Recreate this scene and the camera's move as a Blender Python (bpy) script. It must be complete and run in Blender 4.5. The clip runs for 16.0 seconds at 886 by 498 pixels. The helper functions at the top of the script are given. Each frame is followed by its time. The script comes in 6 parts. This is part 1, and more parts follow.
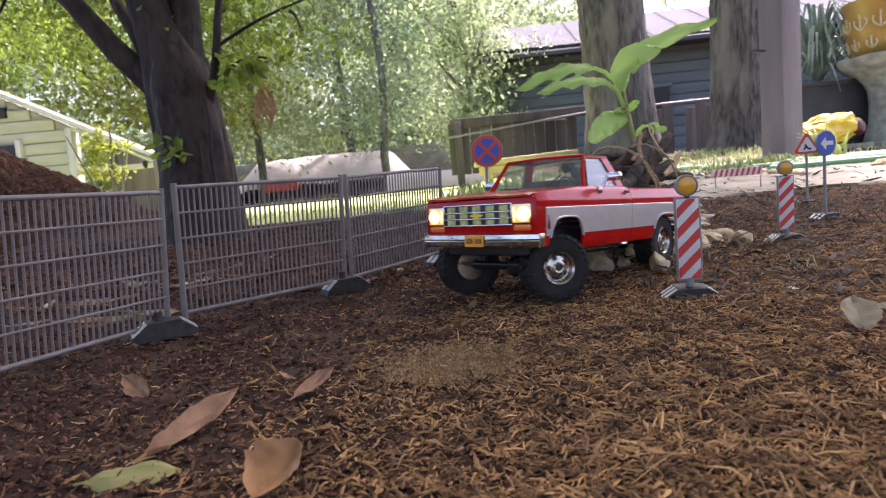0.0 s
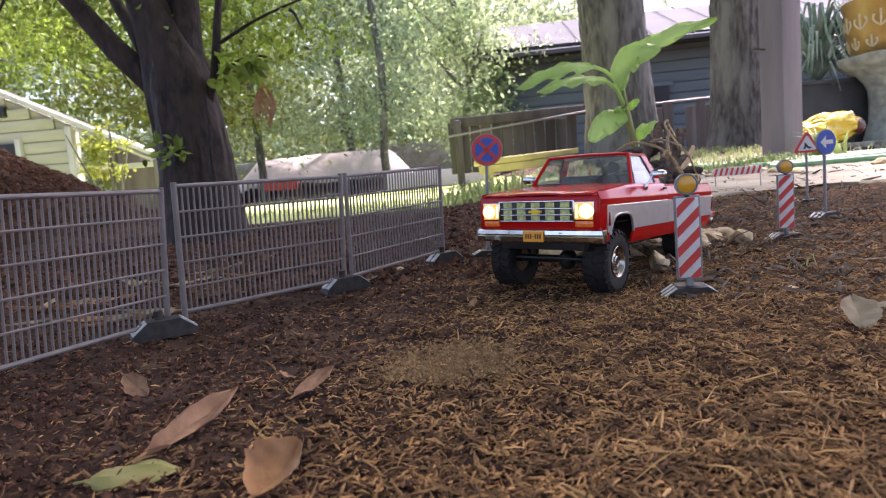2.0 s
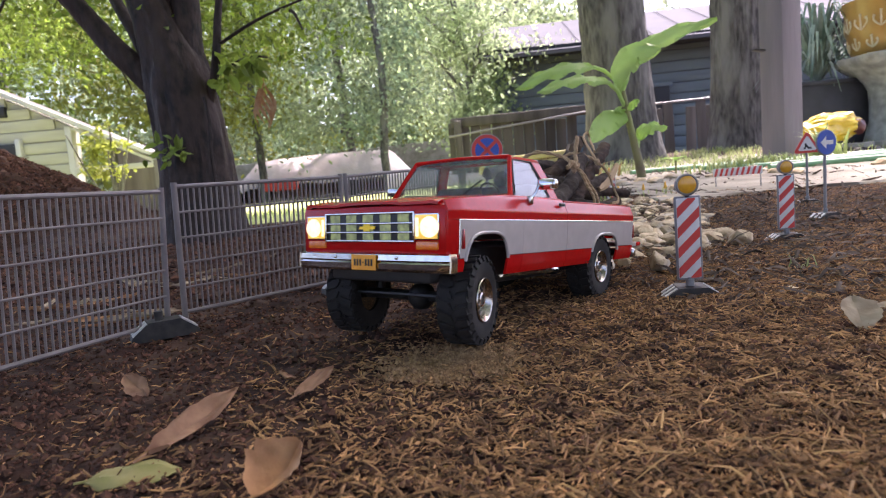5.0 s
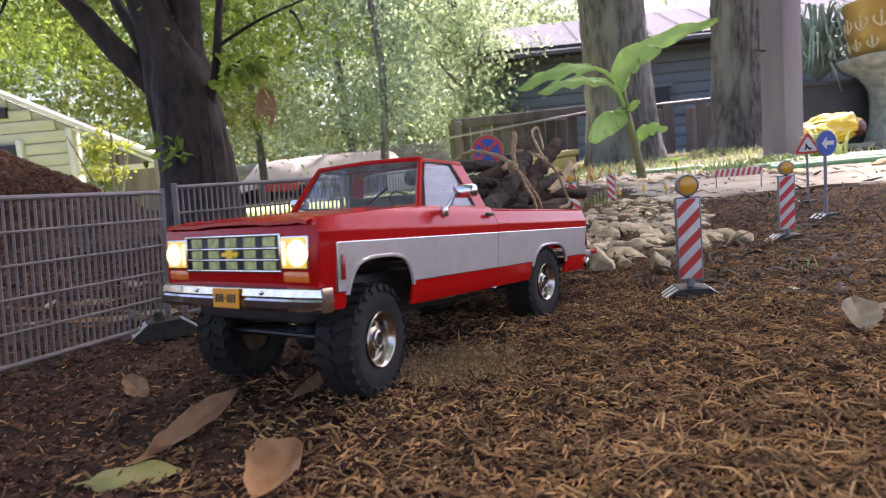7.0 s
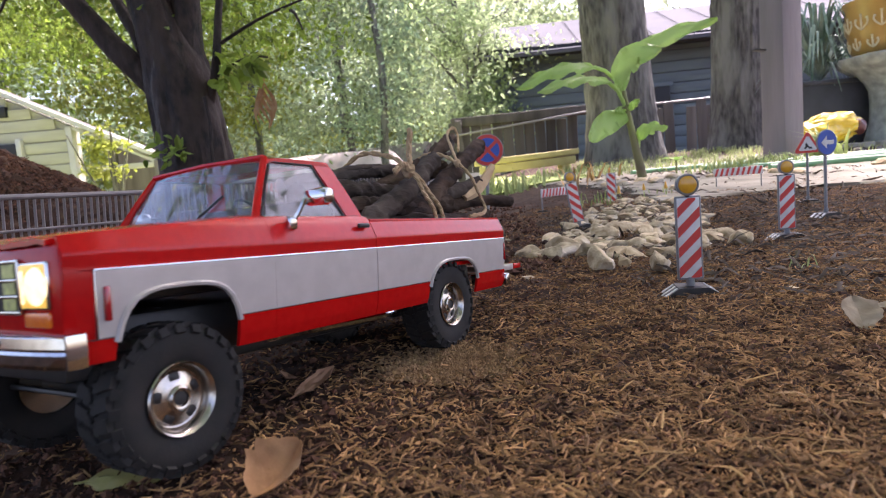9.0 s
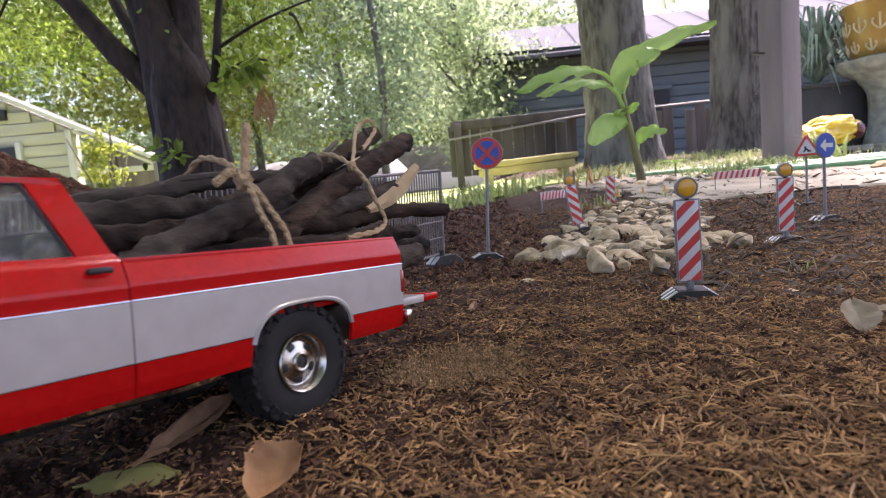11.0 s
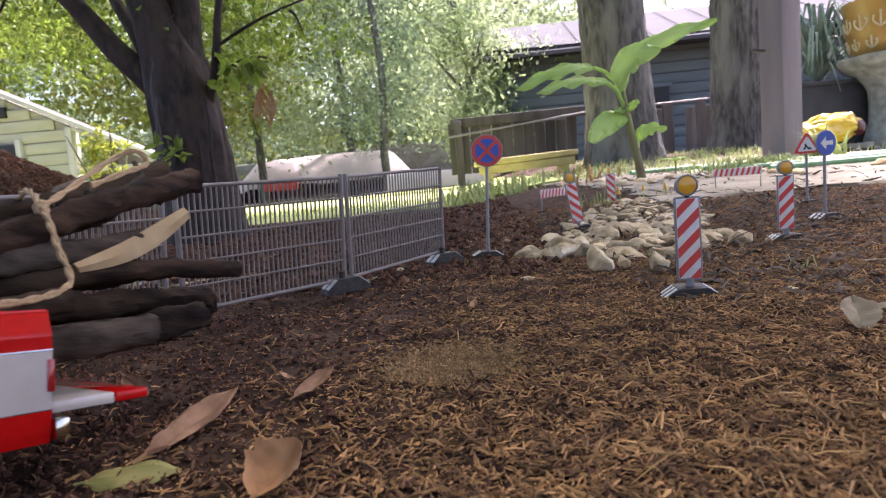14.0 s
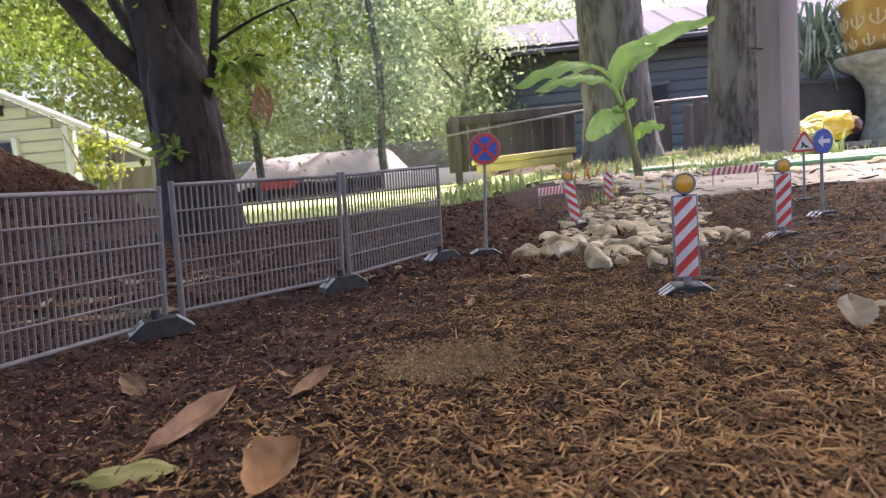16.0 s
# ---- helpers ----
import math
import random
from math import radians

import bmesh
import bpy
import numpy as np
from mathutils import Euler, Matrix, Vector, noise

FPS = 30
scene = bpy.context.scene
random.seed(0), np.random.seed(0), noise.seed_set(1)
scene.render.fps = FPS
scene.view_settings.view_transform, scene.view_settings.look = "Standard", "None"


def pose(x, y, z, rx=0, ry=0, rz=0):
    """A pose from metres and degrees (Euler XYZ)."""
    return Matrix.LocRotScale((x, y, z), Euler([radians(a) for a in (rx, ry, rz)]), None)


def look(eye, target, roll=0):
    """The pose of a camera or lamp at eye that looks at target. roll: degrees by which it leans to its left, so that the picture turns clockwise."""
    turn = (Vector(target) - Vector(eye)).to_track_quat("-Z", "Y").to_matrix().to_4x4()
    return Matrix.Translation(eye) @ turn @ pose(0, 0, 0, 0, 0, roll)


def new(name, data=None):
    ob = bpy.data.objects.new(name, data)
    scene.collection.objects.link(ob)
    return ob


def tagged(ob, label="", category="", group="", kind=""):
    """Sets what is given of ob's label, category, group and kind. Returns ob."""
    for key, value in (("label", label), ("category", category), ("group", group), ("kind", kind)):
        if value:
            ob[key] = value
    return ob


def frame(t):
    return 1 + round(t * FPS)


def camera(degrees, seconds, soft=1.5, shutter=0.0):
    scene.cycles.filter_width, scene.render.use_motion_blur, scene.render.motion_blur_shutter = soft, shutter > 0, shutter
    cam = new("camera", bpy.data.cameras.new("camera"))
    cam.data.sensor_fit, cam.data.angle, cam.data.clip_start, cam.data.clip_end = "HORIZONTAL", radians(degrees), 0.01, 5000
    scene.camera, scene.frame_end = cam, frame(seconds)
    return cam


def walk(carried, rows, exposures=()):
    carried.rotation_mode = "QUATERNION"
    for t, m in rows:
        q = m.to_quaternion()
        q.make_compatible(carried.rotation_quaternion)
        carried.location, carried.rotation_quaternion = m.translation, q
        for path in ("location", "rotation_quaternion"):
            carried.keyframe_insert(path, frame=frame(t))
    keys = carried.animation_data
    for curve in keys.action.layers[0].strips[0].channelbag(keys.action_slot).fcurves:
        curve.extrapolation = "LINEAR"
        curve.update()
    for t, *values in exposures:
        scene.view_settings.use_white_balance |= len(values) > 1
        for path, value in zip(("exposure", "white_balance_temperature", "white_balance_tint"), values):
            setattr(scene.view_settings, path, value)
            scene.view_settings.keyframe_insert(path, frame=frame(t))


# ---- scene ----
# ---- camera ----
cam = camera(72.3, 16.0, 1.1, 0.5)
cam.data.dof.use_dof, cam.data.dof.focus_distance, cam.data.dof.aperture_fstop = True, 0.42, 21.0
EYE = Vector((0.0, 0.0, 0.0975))


def view(turn, tilt):
    """The resting view, turned right and tilted up by a little (in radians)."""
    return look(EYE, EYE + Vector((turn, 0.994, -0.1082 + tilt)), -4.98)


walk(cam, [(t, view(-a / 1073, b / 1073)) for t, a, b in (
    (0, 0, 2), (0.5, 0, 1), (1, 0, 0), (4.2, 0, 0), (6.3, 1, 2), (8, 1, 2), (9.2, 1, 0.5), (11.3, -0.5, 6),
    (12, -0.5, 5.5), (12.5, -0.5, 3), (13.5, 0, 1.5), (15.5, 0, 1), (16, -3.5, -2))],
     exposures=((0, 2.08, 6550, 31), (16, 2.08, 6550, 31)))

# ---- light ----
SUN_UP, SUN_ROUND = radians(58), radians(40)
world = bpy.data.worlds.new("sky")
scene.world = world
world.use_nodes = True
wn = world.node_tree.nodes
sky = wn.new("ShaderNodeTexSky")
sky.sky_type, sky.sun_disc, sky.sun_elevation, sky.sun_rotation = "NISHITA", False, SUN_UP, SUN_ROUND
sky.air_density, sky.dust_density = 1.0, 3.0
wn["Background"].inputs["Strength"].default_value = 0.12
world.node_tree.links.new(sky.outputs[0], wn["Background"].inputs["Color"])
sun_data = bpy.data.lights.new("sun", "SUN")
sun_data.energy, sun_data.angle, sun_data.color = 5.0, radians(6), (1.0, 0.95, 0.88)
sun = new("sun", sun_data)
sun.matrix_world = look((math.sin(SUN_ROUND) * 30, math.cos(SUN_ROUND) * 30, 30 * math.tan(SUN_UP)), (0, 0, 0))


# ---- materials ----
def material(name, color, color2=None, rough=0.6, metal=0.0, scale=40.0, bump=0.0, bump_scale=None, coat=0.0,
             spread=0.0, emit=0.0, through_light=0.0, stretch=None, color3=None, spec=0.5, each=False):
    """Two-scale mottled surface; spread varies brightness from piece to piece."""
    m = bpy.data.materials.new(name)
    m.use_nodes = True
    nt, n = m.node_tree, m.node_tree.nodes
    b = n["Principled BSDF"]
    b.inputs["Roughness"].default_value, b.inputs["Metallic"].default_value = rough, metal
    b.inputs["Coat Weight"].default_value, b.inputs["Coat Roughness"].default_value = coat, 0.03
    b.inputs["Specular IOR Level"].default_value = spec
    co = n.new("ShaderNodeTexCoord").outputs["Object"]
    if stretch:
        mp = n.new("ShaderNodeMapping")
        mp.inputs["Scale"].default_value = stretch
        nt.links.new(co, mp.inputs["Vector"])
        co = mp.outputs[0]

    def noise_at(s, detail=5.0):
        t = n.new("ShaderNodeTexNoise")
        t.inputs["Scale"].default_value, t.inputs["Detail"].default_value = s, detail
        nt.links.new(co, t.inputs["Vector"])
        return t.outputs["Fac"]

    def ramp(fac, lo, hi):
        r = n.new("ShaderNodeMapRange")
        r.inputs["From Min"].default_value, r.inputs["From Max"].default_value = lo, hi
        nt.links.new(fac, r.inputs["Value"])
        return r.outputs[0]

    def mix(fac, a, c, blend="MIX"):
        x = n.new("ShaderNodeMix")
        x.data_type, x.blend_type = "RGBA", blend
        for sock, v in ((x.inputs["Factor"], fac), (x.inputs["A"], a), (x.inputs["B"], c)):
            if hasattr(v, "links"):
                nt.links.new(v, sock)
            else:
                sock.default_value = v if isinstance(v, float) else (*v, 1)
        return x.outputs["Result"]

    out = mix(ramp(noise_at(scale), 0.35, 0.65), color, color2 or color)
    if color3:
        out = mix(ramp(noise_at(scale * 0.17), 0.48, 0.62), out, color3)
    if spread:
        if each:
            rnd = n.new("ShaderNodeObjectInfo").outputs["Random"]
        else:
            rnd = n.new("ShaderNodeNewGeometry").outputs["Random Per Island"]
        hs = n.new("ShaderNodeHueSaturation")
        r = n.new("ShaderNodeMapRange")
        r.inputs["To Min"].default_value, r.inputs["To Max"].default_value = 1 - spread, 1 + spread
        nt.links.new(rnd, r.inputs["Value"])
        nt.links.new(r.outputs[0], hs.inputs["Value"])
        nt.links.new(out, hs.inputs["Color"])
        out = hs.outputs[0]
    nt.links.new(out, b.inputs["Base Color"])
    if emit:
        nt.links.new(out, b.inputs["Emission Color"])
        b.inputs["Emission Strength"].default_value = emit
    if bump:
        bn = n.new("ShaderNodeBump")
        bn.inputs["Strength"].default_value = bump
        bn.inputs["Distance"].default_value = 0.3 / (bump_scale or scale)
        nt.links.new(noise_at(bump_scale or scale, 8.0), bn.inputs["Height"])
        nt.links.new(bn.outputs[0], b.inputs["Normal"])
    if through_light:
        tr = n.new("ShaderNodeBsdfTranslucent")
        nt.links.new(out, tr.inputs["Color"])
        ms = n.new("ShaderNodeMixShader")
        ms.inputs[0].default_value = through_light
        nt.links.new(b.outputs[0], ms.inputs[1])
        nt.links.new(tr.outputs[0], ms.inputs[2])
        nt.links.new(ms.outputs[0], n["Material Output"].inputs["Surface"])
    return m


def glass_material(name, tint, rough=0.02):
    m = bpy.data.materials.new(name)
    m.use_nodes = True
    b = m.node_tree.nodes["Principled BSDF"]
    b.inputs["Base Color"].default_value = (*tint, 1)
    b.inputs["Transmission Weight"].default_value, b.inputs["Roughness"].default_value, b.inputs["IOR"].default_value = 0.96, rough, 1.45
    return m


RED = material("red paint", (0.50, 0.008, 0.006), (0.45, 0.006, 0.005), 0.2, coat=0.12, scale=300, spec=0.22)
WHITE = material("white paint", (0.47, 0.425, 0.395), (0.43, 0.385, 0.355), 0.3, coat=0.6, scale=120)
CHROME = material("chrome", (0.62, 0.61, 0.59), (0.5, 0.49, 0.47), 0.09, 1.0, scale=200)
RIM = material("polished rim", (0.55, 0.50, 0.44), (0.36, 0.32, 0.28), 0.24, 1.0, scale=150)
BLACK = material("black plastic", (0.012, 0.012, 0.012), (0.02, 0.019, 0.018), 0.5, scale=200)
RUBBER = material("dusty rubber", (0.006, 0.0055, 0.005), (0.014, 0.011, 0.009), 0.8, scale=120, bump=0.3, bump_scale=900)
GLASS = glass_material("window glass", (0.80, 0.83, 0.84))
AMBER = material("amber lens", (0.88, 0.20, 0.01), (0.8, 0.15, 0.01), 0.25, scale=300, coat=0.6)
TAIL = material("tail lens", (0.3, 0.006, 0.008), None, 0.2, coat=0.6)
LAMP = material("lit headlight", (1.0, 0.78, 0.36), (1.0, 0.86, 0.5), 0.3, scale=300, emit=0.34)
GLOW = material("lit headlight reflector", (0.95, 0.62, 0.12), (0.8, 0.48, 0.06), 0.3, scale=500, emit=0.16)
# no lamp: pale colour and slight glow imitate reflections in the grille
GRILLE_SHEEN = material("grille insert with painted reflection", (0.40, 0.46, 0.16), (0.20, 0.24, 0.10), 0.35, scale=260, emit=0.06)
GOLD = material("gold emblem", (0.95, 0.62, 0.03), None, 0.35, 0.3)
PLATE = material("orange plate", (0.95, 0.40, 0.02), (0.9, 0.35, 0.02), 0.45)
INTERIOR = material("dark interior", (0.03, 0.03, 0.035), (0.05, 0.045, 0.045), 0.8, scale=150)
GREY = material("grey fence plastic", (0.165, 0.140, 0.132), (0.21, 0.18, 0.168), 0.5, scale=90)
GREY_POLE = material("grey pole plastic", (0.2, 0.2, 0.21), (0.25, 0.24, 0.24), 0.45, scale=90)
FOOT = material("dusty foot block", (0.012, 0.012, 0.012), (0.04, 0.034, 0.03), 0.6, scale=140)
SILVER = material("silver stripe", (0.55, 0.55, 0.54), (0.45, 0.44, 0.43), 0.4, scale=200)
SIGN_WHITE = material("sign white", (0.7, 0.69, 0.67), (0.62, 0.6, 0.58), 0.45, scale=150)
SIGN_RED = material("sign red", (0.62, 0.05, 0.035), (0.55, 0.045, 0.035), 0.45, scale=150)
SIGN_BLUE = material("sign blue", (0.02, 0.08, 0.42), (0.02, 0.07, 0.36), 0.4, scale=150)
YELLOW = material("yellow lens", (0.75, 0.38, 0.02), (0.68, 0.32, 0.02), 0.3, coat=0.5, scale=200)


# ---- mesh helpers ----
def part(name, bm, mat, parent=None, label="", smooth=True, m=None, kind=""):
    me = bpy.data.meshes.new(name)
    bm.normal_update()
    bm.to_mesh(me)
    bm.free()
    me.materials.append(mat)
    if smooth:
        me.shade_smooth()
        me.set_sharp_from_angle(angle=radians(38))
    ob = new(name, me)
    ob.parent = parent
    if m is not None:
        ob.matrix_basis = m
    return tagged(ob, label, kind=kind)


def box(bm, c, s, bevel=0.0, m=None):
    r = bmesh.ops.create_cube(bm, size=1.0)
    bmesh.ops.scale(bm, vec=s, verts=r["verts"])
    if bevel:
        es = list({e for v in r["verts"] for e in v.link_edges})
        rb = bmesh.ops.bevel(bm, geom=es, offset=bevel, segments=2, profile=0.5, affect="EDGES")
        vs = list({v for f in rb["faces"] for v in f.verts} | {v for v in r["verts"] if v.is_valid})
    else:
        vs = r["verts"]
    mm = Matrix.Translation(c) @ (m or Matrix())
    bmesh.ops.transform(bm, matrix=mm, verts=vs)
    return bm


def boxed(c, s, bevel=0.0, m=None):
    return box(bmesh.new(), c, s, bevel, m)


def tube(bm, pts, radii, n=8, wobble=0.0, flat=1.0, fine=0.0):
    """A closed tube through points with a radius at each one."""
    pts = [Vector(p) for p in pts]
    radii = radii if hasattr(radii, "__len__") else [radii] * len(pts)
    rings, side = [], None
    for i, p in enumerate(pts):
        d = (pts[min(i + 1, len(pts) - 1)] - pts[max(i - 1, 0)]).normalized()
        if side is None:
            side = d.orthogonal().normalized()
        side = (side - d * side.dot(d)).normalized()
        up = d.cross(side)
        ring = []
        for k in range(n):
            a = 2 * math.pi * k / n
            r = radii[i]
            if wobble:
                r *= 1 + wobble * noise.noise(p * (0.9 / max(radii[0], 1e-4)) + Vector((math.cos(a), math.sin(a), 0)) * 1.3)
            if fine:
                q = Vector((p.x * 0.35, p.y, p.z)) * (2.2 / radii[0]) + Vector((0, math.cos(a), math.sin(a))) * 2.4
                r *= 1 + fine * (abs(noise.noise(q)) + 0.6 * noise.noise(q * 2.7))
            ring.append(bm.verts.new(p + side * (math.cos(a) * r) + up * (math.sin(a) * r * flat)))
        rings.append(ring)
    for a, b in zip(rings, rings[1:]):
        for k in range(n):
            bm.faces.new((a[k], a[(k + 1) % n], b[(k + 1) % n], b[k]))
    bm.faces.new(rings[0][::-1])
    bm.faces.new(rings[-1])
    return bm


def tubed(pts, radii, n=8, wobble=0.0, flat=1.0, fine=0.0):
    return tube(bmesh.new(), pts, radii, n, wobble, flat, fine)


def lathe(bm, profile, n=24, m=None, caps=True):
    """Turn (radius, height) pairs round the local z axis."""
    m = m or Matrix()
    rings = [[bm.verts.new(m @ Vector((r * math.cos(2 * math.pi * k / n), r * math.sin(2 * math.pi * k / n), h))) for k in range(n)]
             for r, h in profile]
    for a, b in zip(rings, rings[1:]):
        for k in range(n):
            bm.faces.new((a[k], a[(k + 1) % n], b[(k + 1) % n], b[k]))
    for ring, flip in ((rings[0], True), (rings[-1], False)) if caps else ():
        bm.faces.new(ring[::-1] if flip else ring)
    return bm


def slab(bm, grid, off):
    """A sheet over a grid of points, made solid by the offset."""
    off = Vector(off)
    top = [[bm.verts.new(Vector(p)) for p in row] for row in grid]
    low = [[bm.verts.new(Vector(p) + off) for p in row] for row in grid]
    nr, nc = len(grid), len(grid[0])
    fs = []
    for i in range(nr - 1):
        for j in range(nc - 1):
            fs.append(bm.faces.new((top[i][j], top[i + 1][j], top[i + 1][j + 1], top[i][j + 1])))
            fs.append(bm.faces.new((low[i][j], low[i][j + 1], low[i + 1][j + 1], low[i + 1][j])))
    rim = [(i, 0) for i in range(nr)] + [(nr - 1, j) for j in range(1, nc)] + [(i, nc - 1) for i in range(nr - 2, -1, -1)] + [(0, j) for j in range(nc - 2, 0, -1)]
    for a, b in zip(rim, rim[1:] + rim[:1]):
        fs.append(bm.faces.new((top[a[0]][a[1]], low[a[0]][a[1]], low[b[0]][b[1]], top[b[0]][b[1]])))
    bmesh.ops.recalc_face_normals(bm, faces=fs)
    return bm


def prism(bm, outline, z0, z1, m=None):
    """An outline (x, y) raised from z0 to z1."""
    m = m or Matrix()
    a = [bm.verts.new(m @ Vector((x, y, z0))) for x, y in outline]
    b = [bm.verts.new(m @ Vector((x, y, z1))) for x, y in outline]
    fs = [bm.faces.new(a[::-1]), bm.faces.new(b)]
    k = len(a)
    for i in range(k):
        fs.append(bm.faces.new((a[i], a[(i + 1) % k], b[(i + 1) % k], b[i])))
    bmesh.ops.recalc_face_normals(bm, faces=fs)
    return bm


def thing(name, label, category, m=None, group="", kind=""):
    ob = new(name)
    ob.empty_display_size = 0.02
    if m is not None:
        ob.matrix_basis = m
    return tagged(ob, label, category, group, kind)


def lump(bm, c, size, seed, rough=0.35, sub=2, freq=1.6):
    """A rounded stone or clod."""
    r = bmesh.ops.create_icosphere(bm, subdivisions=sub, radius=1.0)
    o = Vector((seed * 3.7, seed * 1.3, seed * 7.1))
    for v in r["verts"]:
        k = 1 + rough * noise.noise(v.co * freq + o) + 0.35 * rough * noise.noise(v.co * 3.6 * freq + o)
        v.co = Vector((v.co.x * size[0] * k, v.co.y * size[1] * k, v.co.z * size[2] * k)) + Vector(c)
    return bm


def sheet_mesh(name, verts, faces, mat, smooth=False, parent=None):
    me = bpy.data.meshes.new(name)
    me.from_pydata(verts, [], faces)
    me.materials.append(mat)
    if smooth:
        me.shade_smooth()
    ob = new(name, me)
    ob.parent = parent
    return ob


def rise(x, y):
    """Height of the ground: level where the truck drives, rising gently behind on one side."""
    s = max(0.0, y - 0.75)
    side = 1 / (1 + math.exp(min(40.0, max(-40.0, -(x - 0.12 - 0.10 * min(s, 3.0)) / 0.10))))
    z = side * 0.075 * (1 - math.exp(-s / 0.75)) + (0.045 * max(0.0, y - 2.6) if x > 0.5 else 0.0) * min(1.0, (x - 0.5) / 0.6 if x > 0.5 else 0)
    return z if y < 5 else side * 0.075 + 0.108 * min(1.0, max(0, x - 0.5) / 0.6)
# ---- ground ----
SOIL = material("dark mulch soil", (0.052, 0.024, 0.015), (0.018, 0.009, 0.006), 0.95, scale=160, bump=0.9, bump_scale=420, color3=(0.075, 0.044, 0.030), spec=0.2)
SHRED = material("shredded wood mulch", (0.34, 0.185, 0.075), (0.125, 0.066, 0.030), 0.85, scale=60, spread=0.7, spec=0.25)
CRUMB = material("soil crumbs", (0.135, 0.064, 0.040), (0.046, 0.022, 0.015), 0.95, scale=200, spread=0.6, spec=0.2)
STRAW = material("dry straw", (0.44, 0.255, 0.09), (0.27, 0.15, 0.055), 0.75, scale=60, spread=0.45)


def ground_height(x, y):
    z = rise(x, y)
    if -1.2 < x < 1.6 and y < 3.2:
        p = Vector((x, y, 0.0))
        near = 1.0 if y < 1.2 else max(0.0, (3.2 - y) / 2.0)
        rough = 1.0 + 1.6 / (1 + math.exp((x - 0.08) / 0.06)) * min(1.0, max(0.0, (y - 0.45) / 0.25))
        z += near * rough * (0.0035 * noise.noise(p * 14) + 0.0022 * noise.noise(p * 45) + 0.0016 * noise.noise(p * 120))
        z += 0.0035 * math.exp(-((x + 0.07) / 0.07) ** 2 - ((y - 0.27) / 0.07) ** 2) - 0.003 * math.exp(-((x - 0.13) / 0.06) ** 2 - ((y - 0.48) / 0.06) ** 2)
        d = math.hypot((x + 0.003) / 0.028, (y - 0.312) / 0.022)
        z -= 0.0022 * math.exp(-d * d)
    return z


def spaced(near0, near1, step, far0, far1, grow=1.22):
    a = list(np.arange(near0, near1 + step / 2, step))
    s, lo = step, near0
    while lo > far0:
        s *= grow
        lo -= s
        a.insert(0, lo)
    s, hi = step, near1
    while hi < far1:
        s *= grow
        hi += s
        a.append(hi)
    return a


gx = spaced(-0.55, 0.85, 0.006, -120, 120)
gy = spaced(0.06, 1.35, 0.006, -60, 160)
gverts = [(x, y, ground_height(x, y)) for y in gy for x in gx]
gn = len(gx)
gfaces = [(j * gn + i, j * gn + i + 1, (j + 1) * gn + i + 1, (j + 1) * gn + i) for j in range(len(gy) - 1) for i in range(gn - 1)]
ground = sheet_mesh("ground", gverts, gfaces, SOIL, True)
tagged(ground, "dark brown garden soil covered in wood mulch", "ground", kind="structure")

rng = np.random.default_rng(4)


def scatter_slivers(name, mat, count, place, length, width, label):
    """Loose slivers lying on the ground, each a thin four-sided splinter."""
    verts, faces = [], []
    for _ in range(count):
        x, y = place()
        ln, w = length[0] + (length[1] - length[0]) * rng.random() ** 2, rng.uniform(*width)
        a, tip = rng.uniform(0, 6.283), rng.normal(0, 0.22)
        d = np.array((math.cos(a), math.sin(a), tip))
        s = np.array((-math.sin(a), math.cos(a), rng.normal(0, 0.3)))
        c = np.array((x, y, ground_height(x, y) + 0.0006 + abs(tip) * ln * 0.35 + rng.random() * 0.0015))
        u = np.array((0, 0, w * 0.45))
        e = s * w * 0.5
        h = d * ln * 0.5
        bend = np.array((0, 0, rng.normal(0, 0.12) * ln))
        k = len(verts)
        for q, f in ((-h, 0.5), (bend, 1.0), (h, 0.35)):
            verts += [tuple(c + q - e * f), tuple(c + q + u * f), tuple(c + q + e * f)]
        for r in (0, 3):
            faces += [(k + r, k + r + 1, k + r + 4, k + r + 3), (k + r + 1, k + r + 2, k + r + 5, k + r + 4)]
    ob = sheet_mesh(name, verts, faces, mat)
    return tagged(ob, label, "mulch", kind="stuff")


def mulch_place():
    while True:
        y = 0.10 + 1.2 * rng.random() ** 1.7
        x = rng.uniform(-0.15 - 0.62 * y, 0.10 + 0.82 * y)
        right = 1 / (1 + math.exp(-(x + 0.035 - 0.18 * max(0.0, y - 0.22)) / 0.035))
        bare = math.exp(-((x + 0.001) / 0.030) ** 2 - ((y - 0.315) / 0.026) ** 2)
        if rng.random() < (0.05 + 0.95 * right) * (1 - 0.96 * bare):
            return x, y


def crumb_place():
    while True:
        y = 0.10 + 1.5 * rng.random() ** 1.6
        x = rng.uniform(-0.2 - 0.7 * y, 0.05 + 0.7 * y)
        left = 1 / (1 + math.exp((x - 0.05) / 0.12))
        bare = math.exp(-((x + 0.001) / 0.030) ** 2 - ((y - 0.315) / 0.026) ** 2)
        if rng.random() < (0.25 + 0.75 * left) * (1 - 0.96 * bare):
            return x, y


scatter_slivers("wood_mulch", SHRED, 70000, mulch_place, (0.0020, 0.0095), (0.0006, 0.0016), "brown shredded wood mulch spread over the soil")


scatter_slivers("fine_mulch", SHRED, 50000, mulch_place, (0.0012, 0.0042), (0.0004, 0.0009), "fine brown fibres among the mulch")


